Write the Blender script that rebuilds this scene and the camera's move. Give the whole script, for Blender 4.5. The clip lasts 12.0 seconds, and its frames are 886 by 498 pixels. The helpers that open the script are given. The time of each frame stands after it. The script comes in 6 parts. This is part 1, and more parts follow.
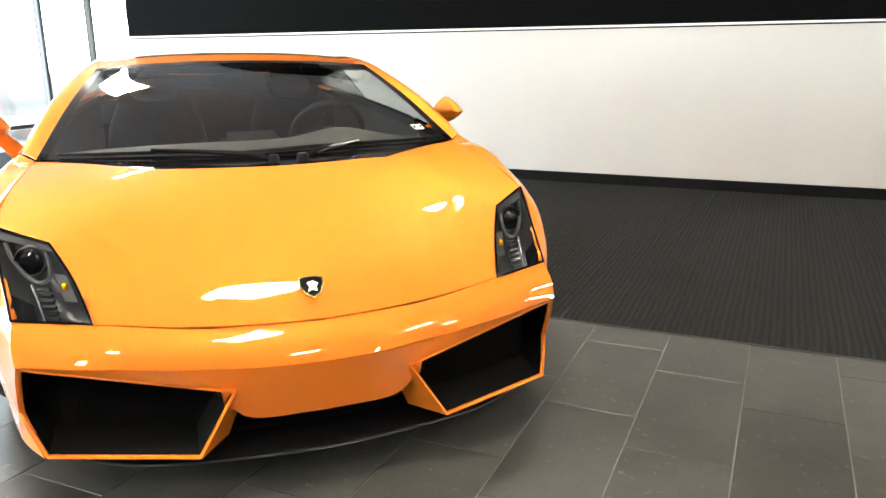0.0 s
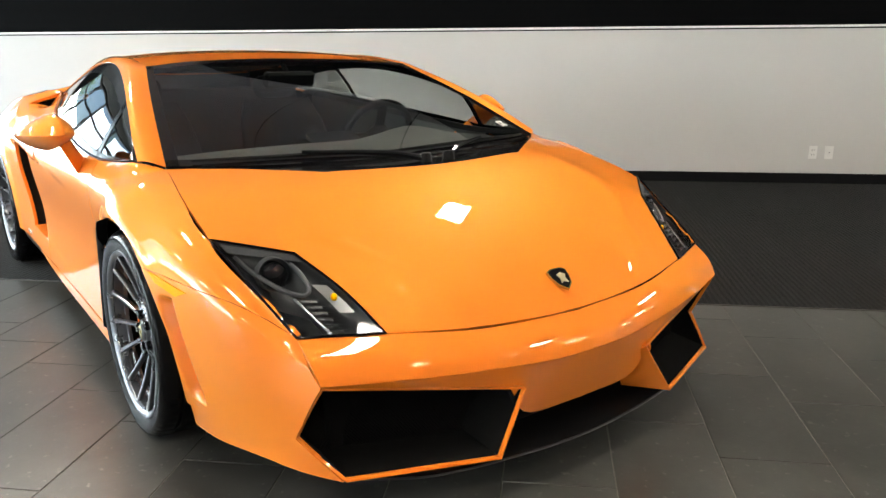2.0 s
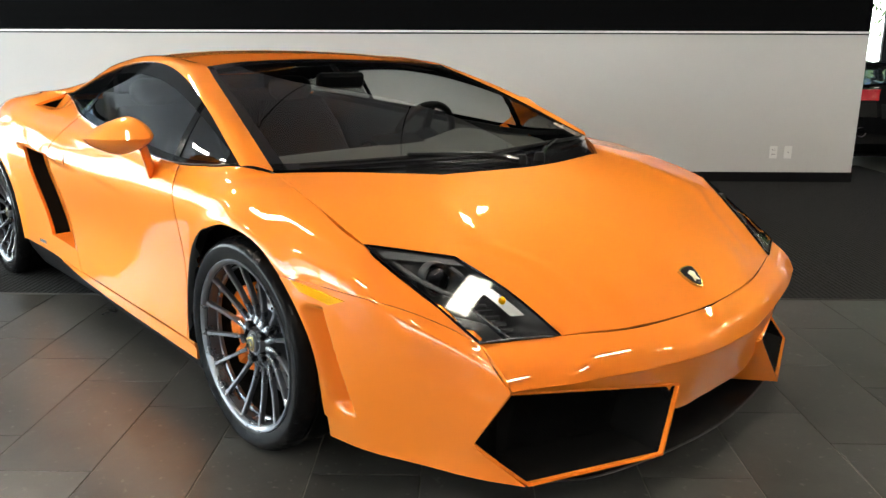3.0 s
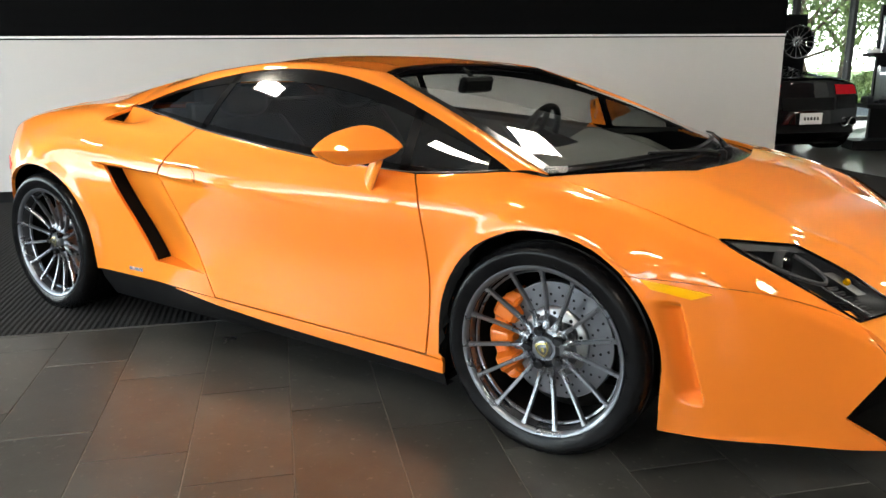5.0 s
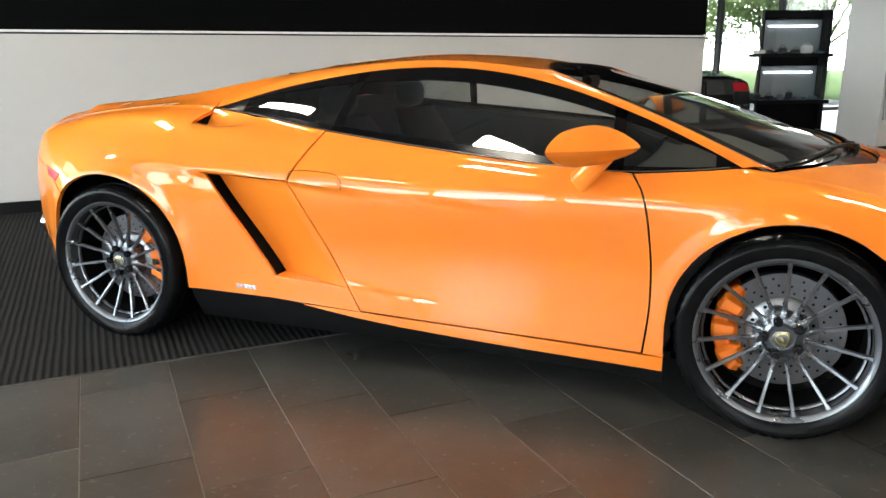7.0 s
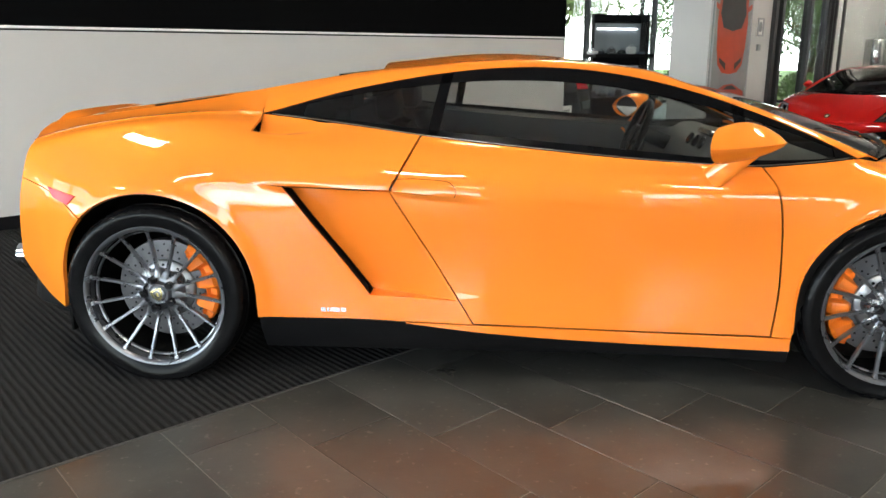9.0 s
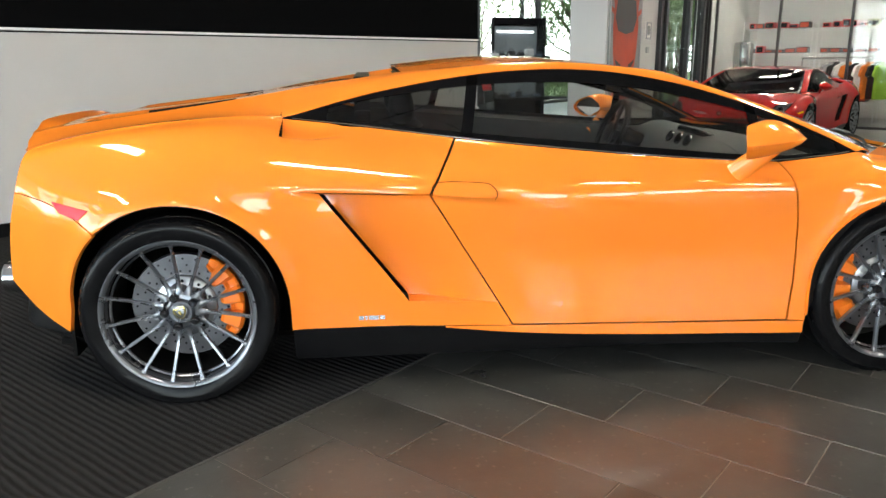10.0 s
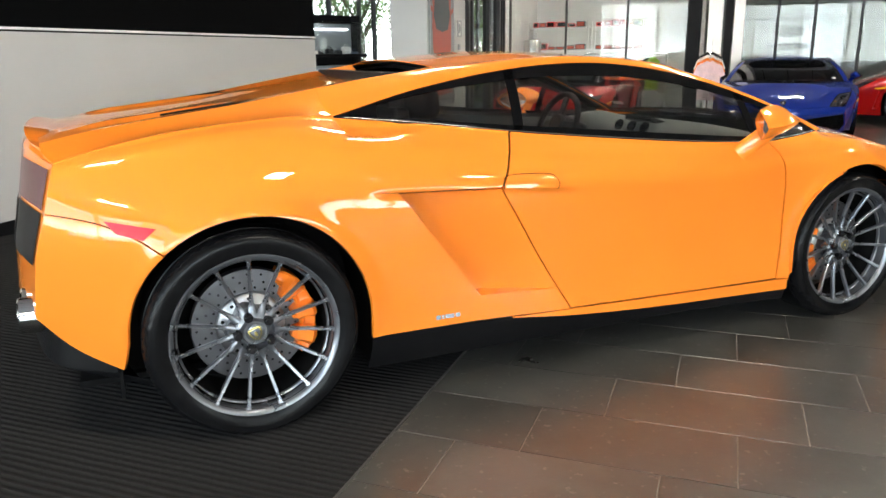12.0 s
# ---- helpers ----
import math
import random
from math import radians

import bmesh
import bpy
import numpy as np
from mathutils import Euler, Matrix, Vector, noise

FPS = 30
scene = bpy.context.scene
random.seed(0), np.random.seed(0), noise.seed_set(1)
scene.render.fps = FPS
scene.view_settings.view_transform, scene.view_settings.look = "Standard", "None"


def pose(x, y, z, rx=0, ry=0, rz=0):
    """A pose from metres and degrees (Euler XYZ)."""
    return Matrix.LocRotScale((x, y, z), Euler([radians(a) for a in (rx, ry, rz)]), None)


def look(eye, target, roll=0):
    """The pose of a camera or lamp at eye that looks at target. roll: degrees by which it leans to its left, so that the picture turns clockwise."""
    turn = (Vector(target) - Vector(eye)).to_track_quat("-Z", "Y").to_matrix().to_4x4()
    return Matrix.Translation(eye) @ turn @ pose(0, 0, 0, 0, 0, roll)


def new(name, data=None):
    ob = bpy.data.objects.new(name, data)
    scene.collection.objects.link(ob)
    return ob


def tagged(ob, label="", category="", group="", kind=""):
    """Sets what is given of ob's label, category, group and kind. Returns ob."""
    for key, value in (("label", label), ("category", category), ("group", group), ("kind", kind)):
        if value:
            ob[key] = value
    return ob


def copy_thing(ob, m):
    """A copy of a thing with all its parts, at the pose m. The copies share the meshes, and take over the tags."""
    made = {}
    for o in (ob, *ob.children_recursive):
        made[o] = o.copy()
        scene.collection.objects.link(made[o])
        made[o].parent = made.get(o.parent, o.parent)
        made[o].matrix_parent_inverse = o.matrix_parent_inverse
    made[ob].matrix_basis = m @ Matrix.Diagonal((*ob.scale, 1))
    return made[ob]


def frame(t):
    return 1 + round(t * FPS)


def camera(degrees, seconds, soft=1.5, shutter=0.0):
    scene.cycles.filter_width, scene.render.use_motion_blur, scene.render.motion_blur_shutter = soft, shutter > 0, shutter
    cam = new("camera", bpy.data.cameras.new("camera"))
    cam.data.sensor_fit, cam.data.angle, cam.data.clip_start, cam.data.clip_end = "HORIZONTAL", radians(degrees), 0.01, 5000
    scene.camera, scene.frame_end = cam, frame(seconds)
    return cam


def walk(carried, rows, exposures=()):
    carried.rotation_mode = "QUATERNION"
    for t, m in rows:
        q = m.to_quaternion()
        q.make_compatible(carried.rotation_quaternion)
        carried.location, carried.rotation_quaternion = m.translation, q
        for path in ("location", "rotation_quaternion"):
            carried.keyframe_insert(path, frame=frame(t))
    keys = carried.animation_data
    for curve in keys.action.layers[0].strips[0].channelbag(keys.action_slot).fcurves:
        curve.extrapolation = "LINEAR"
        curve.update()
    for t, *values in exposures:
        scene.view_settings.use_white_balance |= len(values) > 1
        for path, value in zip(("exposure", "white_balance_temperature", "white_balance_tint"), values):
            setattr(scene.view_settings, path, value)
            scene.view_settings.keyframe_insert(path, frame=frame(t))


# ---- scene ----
# exposure of the clip's camera: bright windows beside the start, darker later
EXPOSURES = [(0.0, 1.89), (0.7, 1.66), (1.5, 1.35), (3.5, 0.88), (6.5, 0.80), (9.9, 0.84), (12.0, 0.96)]

cam = camera(60.5, 12.0)
PATH = [
    (0, (4.154, -0.324, 1.149), (2.334, 0.335, 0.648), -0.6),
    (0.5, (4.047, -0.639, 1.134), (2.284, 0.167, 0.638), -0.6),
    (1, (3.925, -0.936, 1.133), (2.231, 0.004, 0.639), -0.5),
    (1.5, (3.785, -1.191, 1.135), (2.152, -0.148, 0.640), -0.6),
    (2, (3.604, -1.445, 1.140), (2.044, -0.297, 0.641), -0.3),
    (2.5, (3.406, -1.678, 1.135), (1.914, -0.440, 0.641), -0.2),
    (3, (3.198, -1.917, 1.139), (1.785, -0.590, 0.645), 0.2),
    (3.5, (2.968, -2.159, 1.134), (1.641, -0.745, 0.647), -0.1),
    (5.5, (1.935, -2.937, 1.139), (0.940, -1.272, 0.653), -0.5),
    (6, (1.662, -3.073, 1.145), (0.765, -1.354, 0.655), -0.4),
    (6.5, (1.383, -3.183, 1.148), (0.586, -1.416, 0.657), -0.4),
    (7, (1.114, -3.271, 1.146), (0.407, -1.465, 0.656), -0.3),
    (7.5, (0.836, -3.336, 1.148), (0.228, -1.496, 0.655), -0.4),
    (9.5, (-0.344, -3.424, 1.150), (-0.321, -1.485, 0.659), -0.2),
    (10, (-0.626, -3.406, 1.152), (-0.442, -1.476, 0.664), -0.3),
    (10.5, (-0.900, -3.364, 1.149), (-0.567, -1.452, 0.666), -0.4),
    (11, (-1.175, -3.292, 1.143), (-0.680, -1.414, 0.662), -0.4),
    (11.5, (-1.408, -3.227, 1.153), (-0.773, -1.395, 0.661), -0.7),
    (12, (-1.630, -3.149, 1.148), (-0.855, -1.373, 0.651), -0.7),
]
walk(cam, [(t, look(eye, target, roll)) for t, eye, target, roll in PATH], EXPOSURES)

# ---------------------------------------------------------------- world and sun
world = bpy.data.worlds.new("daylight")
scene.world = world
world.use_nodes = True
wn = world.node_tree.nodes
sky = wn.new("ShaderNodeTexSky")
sky.sky_type = "NISHITA"
sky.sun_disc = False
sky.sun_elevation = radians(52)
sky.sun_rotation = radians(148)
wn["Background"].inputs["Strength"].default_value = 0.16
world.node_tree.links.new(sky.outputs["Color"], wn["Background"].inputs["Color"])

sun_data = bpy.data.lights.new("sun", "SUN")
sun_data.energy, sun_data.angle, sun_data.color = 5.0, radians(0.5), (1.0, 0.95, 0.86)
sun = new("sun", sun_data)
sun.matrix_basis = look((14, -22, 34), (0, 0, 0))



def window_light(m, w, h, power):
    """Sky light standing in a window's opening."""
    d = bpy.data.lights.new("window_light", "AREA")
    d.shape, d.size, d.size_y, d.energy, d.color = "RECTANGLE", w, h, power, (0.74, 0.87, 1.0)
    new("window_light", d).matrix_basis = m


# room axes: the showroom stands at an angle to the car; u runs along the partition, v away from the camera
ROOM = pose(0, 0, 0, 0, 0, 46)
CEILING_Z = 3.3
# one added area lamp a bay, powers set for reflections on the car's side
for bay, power in ((-11.7, 30), (-6.3, 16), (-4.5, 84), (-2.7, 20), (-0.9, 20), (0.9, 68), (2.7, 52), (4.5, 50)):
    window_light(ROOM @ pose(-7.85, bay, 1.6, 90, 0, -90), 1.55, 2.6, power)
window_light(ROOM @ pose(-5.6, -13.25, 1.8, 90, 0, 0), 3.0, 1.7, 32)


def room(u, v, z=0.0):
    return ROOM @ Vector((u, v, z))


# ---------------------------------------------------------------- materials
def material(name):
    m = bpy.data.materials.new(name)
    m.use_nodes = True
    nt = m.node_tree
    return m, nt, nt.nodes["Principled BSDF"]


def put(nt, node, **values):
    n = nt.nodes.new(node)
    for k, v in values.items():
        n.inputs[k.replace("_", " ")].default_value = v
    return n


def mapped(nt, scale, source="Object", rot=0.0):
    co = nt.nodes.new("ShaderNodeTexCoord")
    mp = nt.nodes.new("ShaderNodeMapping")
    mp.inputs["Scale"].default_value = scale if hasattr(scale, "__len__") else (scale,) * 3
    mp.inputs["Rotation"].default_value = (0, 0, rot)
    nt.links.new(co.outputs[source], mp.inputs["Vector"])
    return mp.outputs["Vector"]


def plain(name, color, rough=0.5, metal=0.0, vary=0.12, grain=0.0, scale=6.0, coat=0.0, spec=0.5):
    """A surface with slow mottling of its colour and gloss, and a fine relief where grain is given."""
    m, nt, b = material(name)
    vec = mapped(nt, scale)
    big = put(nt, "ShaderNodeTexNoise", Scale=1.0, Detail=5.0, Roughness=0.6)
    nt.links.new(vec, big.inputs["Vector"])
    ramp = nt.nodes.new("ShaderNodeMapRange")
    ramp.inputs["From Min"].default_value, ramp.inputs["From Max"].default_value = 0.3, 0.7
    ramp.inputs["To Min"].default_value, ramp.inputs["To Max"].default_value = 1 - vary, 1 + vary
    nt.links.new(big.outputs["Fac"], ramp.inputs["Value"])
    mul = nt.nodes.new("ShaderNodeVectorMath")
    mul.operation = "MULTIPLY"
    mul.inputs[0].default_value = color
    nt.links.new(ramp.outputs["Result"], mul.inputs[1])
    nt.links.new(mul.outputs["Vector"], b.inputs["Base Color"])
    rr = nt.nodes.new("ShaderNodeMapRange")
    rr.inputs["To Min"].default_value, rr.inputs["To Max"].default_value = max(0.0, rough - 0.06), min(1.0, rough + 0.06)
    nt.links.new(big.outputs["Fac"], rr.inputs["Value"])
    nt.links.new(rr.outputs["Result"], b.inputs["Roughness"])
    b.inputs["Metallic"].default_value = metal
    b.inputs["Coat Weight"].default_value = coat
    b.inputs["Coat Roughness"].default_value = 0.04
    b.inputs["Specular IOR Level"].default_value = spec
    if grain:
        fine = put(nt, "ShaderNodeTexNoise", Scale=60.0, Detail=3.0)
        nt.links.new(vec, fine.inputs["Vector"])
        bump = put(nt, "ShaderNodeBump", Strength=grain, Distance=0.002)
        nt.links.new(fine.outputs["Fac"], bump.inputs["Height"])
        nt.links.new(bump.outputs["Normal"], b.inputs["Normal"])
    return m


def car_paint(name, color, metal=0.35, rough=0.38, glint=(0.2, (1.0, 1.0, 1.0)), pearl=None):
    """Metallic paint: fine flakes in the base, a clear coat with a slight orange peel."""
    m, nt, b = material(name)
    vec = mapped(nt, 1.0)
    flake = put(nt, "ShaderNodeTexVoronoi", Scale=900.0)
    nt.links.new(vec, flake.inputs["Vector"])
    slow = put(nt, "ShaderNodeTexNoise", Scale=3.0, Detail=4.0)
    nt.links.new(vec, slow.inputs["Vector"])
    add = nt.nodes.new("ShaderNodeMath")
    add.operation = "MULTIPLY_ADD"
    add.inputs[1].default_value, add.inputs[2].default_value = 0.10, 0.90
    nt.links.new(slow.outputs["Fac"], add.inputs[0])
    mul = nt.nodes.new("ShaderNodeVectorMath")
    mul.operation = "MULTIPLY"
    mul.inputs[0].default_value = color
    nt.links.new(add.outputs["Value"], mul.inputs[1])
    nt.links.new(mul.outputs["Vector"], b.inputs["Base Color"])
    sep = nt.nodes.new("ShaderNodeMapRange")
    sep.inputs["To Min"].default_value, sep.inputs["To Max"].default_value = rough - 0.08, rough + 0.08
    nt.links.new(flake.outputs["Distance"], sep.inputs["Value"])
    nt.links.new(sep.outputs["Result"], b.inputs["Roughness"])
    b.inputs["Metallic"].default_value = metal
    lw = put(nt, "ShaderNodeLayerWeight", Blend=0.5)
    gl = put(nt, "ShaderNodeMapRange")
    gl.inputs["To Min"].default_value, gl.inputs["To Max"].default_value = glint[0] * 0.15, glint[0]
    nt.links.new(lw.outputs["Facing"], gl.inputs["Value"])
    nt.links.new(gl.outputs["Result"], b.inputs["Specular IOR Level"])
    b.inputs["Specular Tint"].default_value = (*glint[1], 1)
    b.inputs["Coat Weight"].default_value = 1.0
    b.inputs["Coat Roughness"].default_value = 0.015
    b.inputs["Coat IOR"].default_value = 1.56
    peel = put(nt, "ShaderNodeTexNoise", Scale=55.0, Detail=2.0)
    nt.links.new(vec, peel.inputs["Vector"])
    bump = put(nt, "ShaderNodeBump", Strength=0.03, Distance=0.002)
    nt.links.new(peel.outputs["Fac"], bump.inputs["Height"])
    nt.links.new(bump.outputs["Normal"], b.inputs["Coat Normal"])
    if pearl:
        # yellow sheen put in by view angle: tinted gloss mixed over the paint
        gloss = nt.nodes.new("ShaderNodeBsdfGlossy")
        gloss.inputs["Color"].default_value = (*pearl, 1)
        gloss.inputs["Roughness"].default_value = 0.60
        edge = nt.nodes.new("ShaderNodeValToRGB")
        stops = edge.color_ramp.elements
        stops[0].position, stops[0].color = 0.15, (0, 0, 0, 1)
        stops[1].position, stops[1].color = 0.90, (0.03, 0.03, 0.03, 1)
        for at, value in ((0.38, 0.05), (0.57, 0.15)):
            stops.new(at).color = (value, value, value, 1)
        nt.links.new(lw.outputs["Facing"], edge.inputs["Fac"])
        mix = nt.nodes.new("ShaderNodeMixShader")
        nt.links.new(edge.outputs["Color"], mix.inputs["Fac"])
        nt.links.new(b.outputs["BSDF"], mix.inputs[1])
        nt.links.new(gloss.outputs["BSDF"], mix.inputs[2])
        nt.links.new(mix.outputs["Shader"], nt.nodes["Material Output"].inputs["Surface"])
    return m


def pane(name, tint, gloss=1.0):
    """Thin glass: a tinted clear sheet that mirrors more at grazing angles."""
    m, nt, b = material(name)
    out = nt.nodes["Material Output"]
    clear = nt.nodes.new("ShaderNodeBsdfTransparent")
    clear.inputs["Color"].default_value = (*tint, 1)
    shine = nt.nodes.new("ShaderNodeBsdfGlossy")
    shine.inputs["Roughness"].default_value = 0.01
    shine.inputs["Color"].default_value = (gloss, gloss, gloss, 1)
    lw = nt.nodes.new("ShaderNodeLayerWeight")
    lw.inputs["Blend"].default_value = 0.5
    pw = nt.nodes.new("ShaderNodeMath")
    pw.operation = "POWER"
    pw.inputs[1].default_value = 5.0
    nt.links.new(lw.outputs["Facing"], pw.inputs[0])
    fr = nt.nodes.new("ShaderNodeMath")
    fr.operation = "MULTIPLY_ADD"
    fr.inputs[1].default_value, fr.inputs[2].default_value = 0.90, 0.08
    nt.links.new(pw.outputs["Value"], fr.inputs[0])
    mix = nt.nodes.new("ShaderNodeMixShader")
    nt.links.new(fr.outputs["Value"], mix.inputs["Fac"])
    nt.links.new(clear.outputs["BSDF"], mix.inputs[1])
    nt.links.new(shine.outputs["BSDF"], mix.inputs[2])
    nt.links.new(mix.outputs["Shader"], out.inputs["Surface"])
    return m


def glowing(name, color, strength):
    m, nt, b = material(name)
    b.inputs["Base Color"].default_value = (0.9, 0.9, 0.9, 1)
    b.inputs["Emission Color"].default_value = (*color, 1)
    b.inputs["Emission Strength"].default_value = strength
    return m


def tile_stone(name):
    """Dark grey-green slate-look porcelain, mottled, semi-matt, differing from tile to tile."""
    m, nt, b = material(name)
    geo = nt.nodes.new("ShaderNodeNewGeometry")
    info = nt.nodes.new("ShaderNodeObjectInfo")
    vec = nt.nodes.new("ShaderNodeMapping")
    nt.links.new(geo.outputs["Position"], vec.inputs["Vector"])
    off = nt.nodes.new("ShaderNodeMath")
    off.operation = "MULTIPLY"
    off.inputs[1].default_value = 40.0
    per = nt.nodes.new("ShaderNodeMath")
    per.operation = "ADD"
    nt.links.new(info.outputs["Random"], per.inputs[0])
    nt.links.new(geo.outputs["Random Per Island"], per.inputs[1])
    nt.links.new(per.outputs["Value"], off.inputs[0])
    nt.links.new(off.outputs["Value"], vec.inputs["Location"])
    cloud = put(nt, "ShaderNodeTexNoise", Scale=3.2, Detail=8.0, Roughness=0.62)
    nt.links.new(vec.outputs["Vector"], cloud.inputs["Vector"])
    ramp = nt.nodes.new("ShaderNodeValToRGB")
    e = ramp.color_ramp.elements
    e[0].position, e[0].color = 0.36, (0.034, 0.034, 0.031, 1)
    e[1].position, e[1].color = 0.66, (0.066, 0.065, 0.059, 1)
    nt.links.new(cloud.outputs["Fac"], ramp.inputs["Fac"])
    speck = put(nt, "ShaderNodeTexNoise", Scale=42.0, Detail=3.0)
    nt.links.new(vec.outputs["Vector"], speck.inputs["Vector"])
    sr = nt.nodes.new("ShaderNodeMapRange")
    sr.inputs["From Min"].default_value, sr.inputs["From Max"].default_value = 0.64, 0.74
    nt.links.new(speck.outputs["Fac"], sr.inputs["Value"])
    mix = nt.nodes.new("ShaderNodeMix")
    mix.data_type = "RGBA"
    mix.inputs[7].default_value = (0.12, 0.115, 0.105, 1)
    nt.links.new(sr.outputs["Result"], mix.inputs[0])
    nt.links.new(ramp.outputs["Color"], mix.inputs[6])
    tone = nt.nodes.new("ShaderNodeMapRange")
    tone.inputs["To Min"].default_value, tone.inputs["To Max"].default_value = 0.85, 1.15
    nt.links.new(info.outputs["Random"], tone.inputs["Value"])
    mul = nt.nodes.new("ShaderNodeVectorMath")
    mul.operation = "MULTIPLY"
    nt.links.new(mix.outputs[2], mul.inputs[0])
    nt.links.new(tone.outputs["Result"], mul.inputs[1])
    nt.links.new(mul.outputs["Vector"], b.inputs["Base Color"])
    rough = nt.nodes.new("ShaderNodeMapRange")
    rough.inputs["To Min"].default_value, rough.inputs["To Max"].default_value = 0.24, 0.36
    nt.links.new(cloud.outputs["Fac"], rough.inputs["Value"])
    nt.links.new(rough.outputs["Result"], b.inputs["Roughness"])
    b.inputs["Specular IOR Level"].default_value = 0.58
    cleft = put(nt, "ShaderNodeTexNoise", Scale=16.0, Detail=7.0, Roughness=0.7)
    nt.links.new(vec.outputs["Vector"], cleft.inputs["Vector"])
    bump = put(nt, "ShaderNodeBump", Strength=0.16, Distance=0.004)
    nt.links.new(cleft.outputs["Fac"], bump.inputs["Height"])
    nt.links.new(bump.outputs["Normal"], b.inputs["Normal"])
    return m


def ribbed_carpet(name):
    """Charcoal carpet with ribs across the partition, 28 mm apart, over a fibrous grain."""
    m, nt, b = material(name)
    vec = mapped(nt, 1.0)
    sep = nt.nodes.new("ShaderNodeSeparateXYZ")
    nt.links.new(vec, sep.inputs["Vector"])
    wob = put(nt, "ShaderNodeTexNoise", Scale=5.0, Detail=3.0)
    nt.links.new(vec, wob.inputs["Vector"])
    shift = nt.nodes.new("ShaderNodeMath")
    shift.operation = "MULTIPLY_ADD"
    shift.inputs[1].default_value = 0.012
    nt.links.new(wob.outputs["Fac"], shift.inputs[0])
    nt.links.new(sep.outputs["X"], shift.inputs[2])
    k = nt.nodes.new("ShaderNodeMath")
    k.operation = "MULTIPLY"
    k.inputs[1].default_value = 2 * math.pi / 0.028
    nt.links.new(shift.outputs["Value"], k.inputs[0])
    sin = nt.nodes.new("ShaderNodeMath")
    sin.operation = "SINE"
    nt.links.new(k.outputs["Value"], sin.inputs[0])
    fib = put(nt, "ShaderNodeTexNoise", Scale=320.0, Detail=3.0)
    nt.links.new(vec, fib.inputs["Vector"])
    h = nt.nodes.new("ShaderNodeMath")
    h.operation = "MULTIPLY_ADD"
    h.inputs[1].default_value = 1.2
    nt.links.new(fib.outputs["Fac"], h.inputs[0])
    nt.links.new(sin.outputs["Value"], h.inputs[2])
    # groove shade put into the colour: darker where the ribs are low
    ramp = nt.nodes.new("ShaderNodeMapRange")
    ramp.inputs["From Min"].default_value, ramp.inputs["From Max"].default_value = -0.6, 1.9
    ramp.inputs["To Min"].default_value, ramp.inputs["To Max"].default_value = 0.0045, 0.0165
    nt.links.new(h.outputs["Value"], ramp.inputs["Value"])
    big = put(nt, "ShaderNodeTexNoise", Scale=0.9, Detail=5.0)
    nt.links.new(vec, big.inputs["Vector"])
    br = nt.nodes.new("ShaderNodeMapRange")
    br.inputs["To Min"].default_value, br.inputs["To Max"].default_value = 0.7, 1.3
    nt.links.new(big.outputs["Fac"], br.inputs["Value"])
    mul = nt.nodes.new("ShaderNodeMath")
    mul.operation = "MULTIPLY"
    nt.links.new(ramp.outputs["Result"], mul.inputs[0])
    nt.links.new(br.outputs["Result"], mul.inputs[1])
    col = nt.nodes.new("ShaderNodeCombineColor")
    for ch in ("Red", "Green", "Blue"):
        nt.links.new(mul.outputs["Value"], col.inputs[ch])
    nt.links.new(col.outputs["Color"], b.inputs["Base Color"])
    b.inputs["Roughness"].default_value = 0.95
    b.inputs["Specular IOR Level"].default_value = 0.2
    bump = put(nt, "ShaderNodeBump", Strength=0.8, Distance=0.004)
    nt.links.new(h.outputs["Value"], bump.inputs["Height"])
    nt.links.new(bump.outputs["Normal"], b.inputs["Normal"])
    return m


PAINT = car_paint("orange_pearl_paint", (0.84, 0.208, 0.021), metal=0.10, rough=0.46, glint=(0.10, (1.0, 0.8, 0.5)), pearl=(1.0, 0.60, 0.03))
RED_PAINT = car_paint("red_paint", (0.34, 0.007, 0.006), metal=0.0, glint=(0.04, (1, 1, 1)))
BLUE_PAINT = car_paint("blue_metallic_paint", (0.006, 0.020, 0.17), metal=0.0, glint=(0.04, (1, 1, 1)))
WHITE_PAINT = car_paint("white_paint", (0.80, 0.80, 0.80), metal=0.0)
BLACK_PAINT = car_paint("black_paint", (0.003, 0.003, 0.0035), metal=0.0, glint=(0.1, (1, 1, 1)))
BLACK = plain("black_plastic", (0.005, 0.005, 0.0055), 0.45, vary=0.2, grain=0.15, scale=8, spec=0.12)
GLOSS_BLACK = plain("gloss_black", (0.005, 0.005, 0.006), 0.15, vary=0.2, coat=0.3, spec=0.3)
# near-black that puts the shade of openings, holes and housings into the colour
VOID = plain("dark_recess", (0.004, 0.004, 0.004), 0.9, vary=0.2, spec=0.1)
RUBBER = plain("tyre_rubber", (0.005, 0.005, 0.0054), 0.15, vary=0.25, grain=0.1, scale=20, spec=0.11)
TRIM = plain("black_rubber_trim", (0.003, 0.003, 0.0033), 0.14, vary=0.15, spec=0.12)
RIM = plain("grey_alloy", (0.185, 0.192, 0.21), 0.28, metal=0.82, vary=0.08, coat=0.25)
BELL = plain("bright_steel", (0.36, 0.36, 0.37), 0.32, metal=1.0, vary=0.10, scale=14)
DISC = plain("brushed_steel_disc", (0.165, 0.165, 0.175), 0.34, metal=1.0, vary=0.10, scale=14)
CHROME = plain("chrome", (0.80, 0.80, 0.80), 0.08, metal=1.0, vary=0.03)
SILVER = plain("satin_silver", (0.60, 0.60, 0.60), 0.25, metal=0.9, vary=0.05)
CALIPER = plain("orange_caliper", (0.85, 0.19, 0.015), 0.35, vary=0.08, coat=0.5)
PALE_GOLD = plain("pale_gold", (0.80, 0.74, 0.52), 0.3, metal=0.7, vary=0.05)
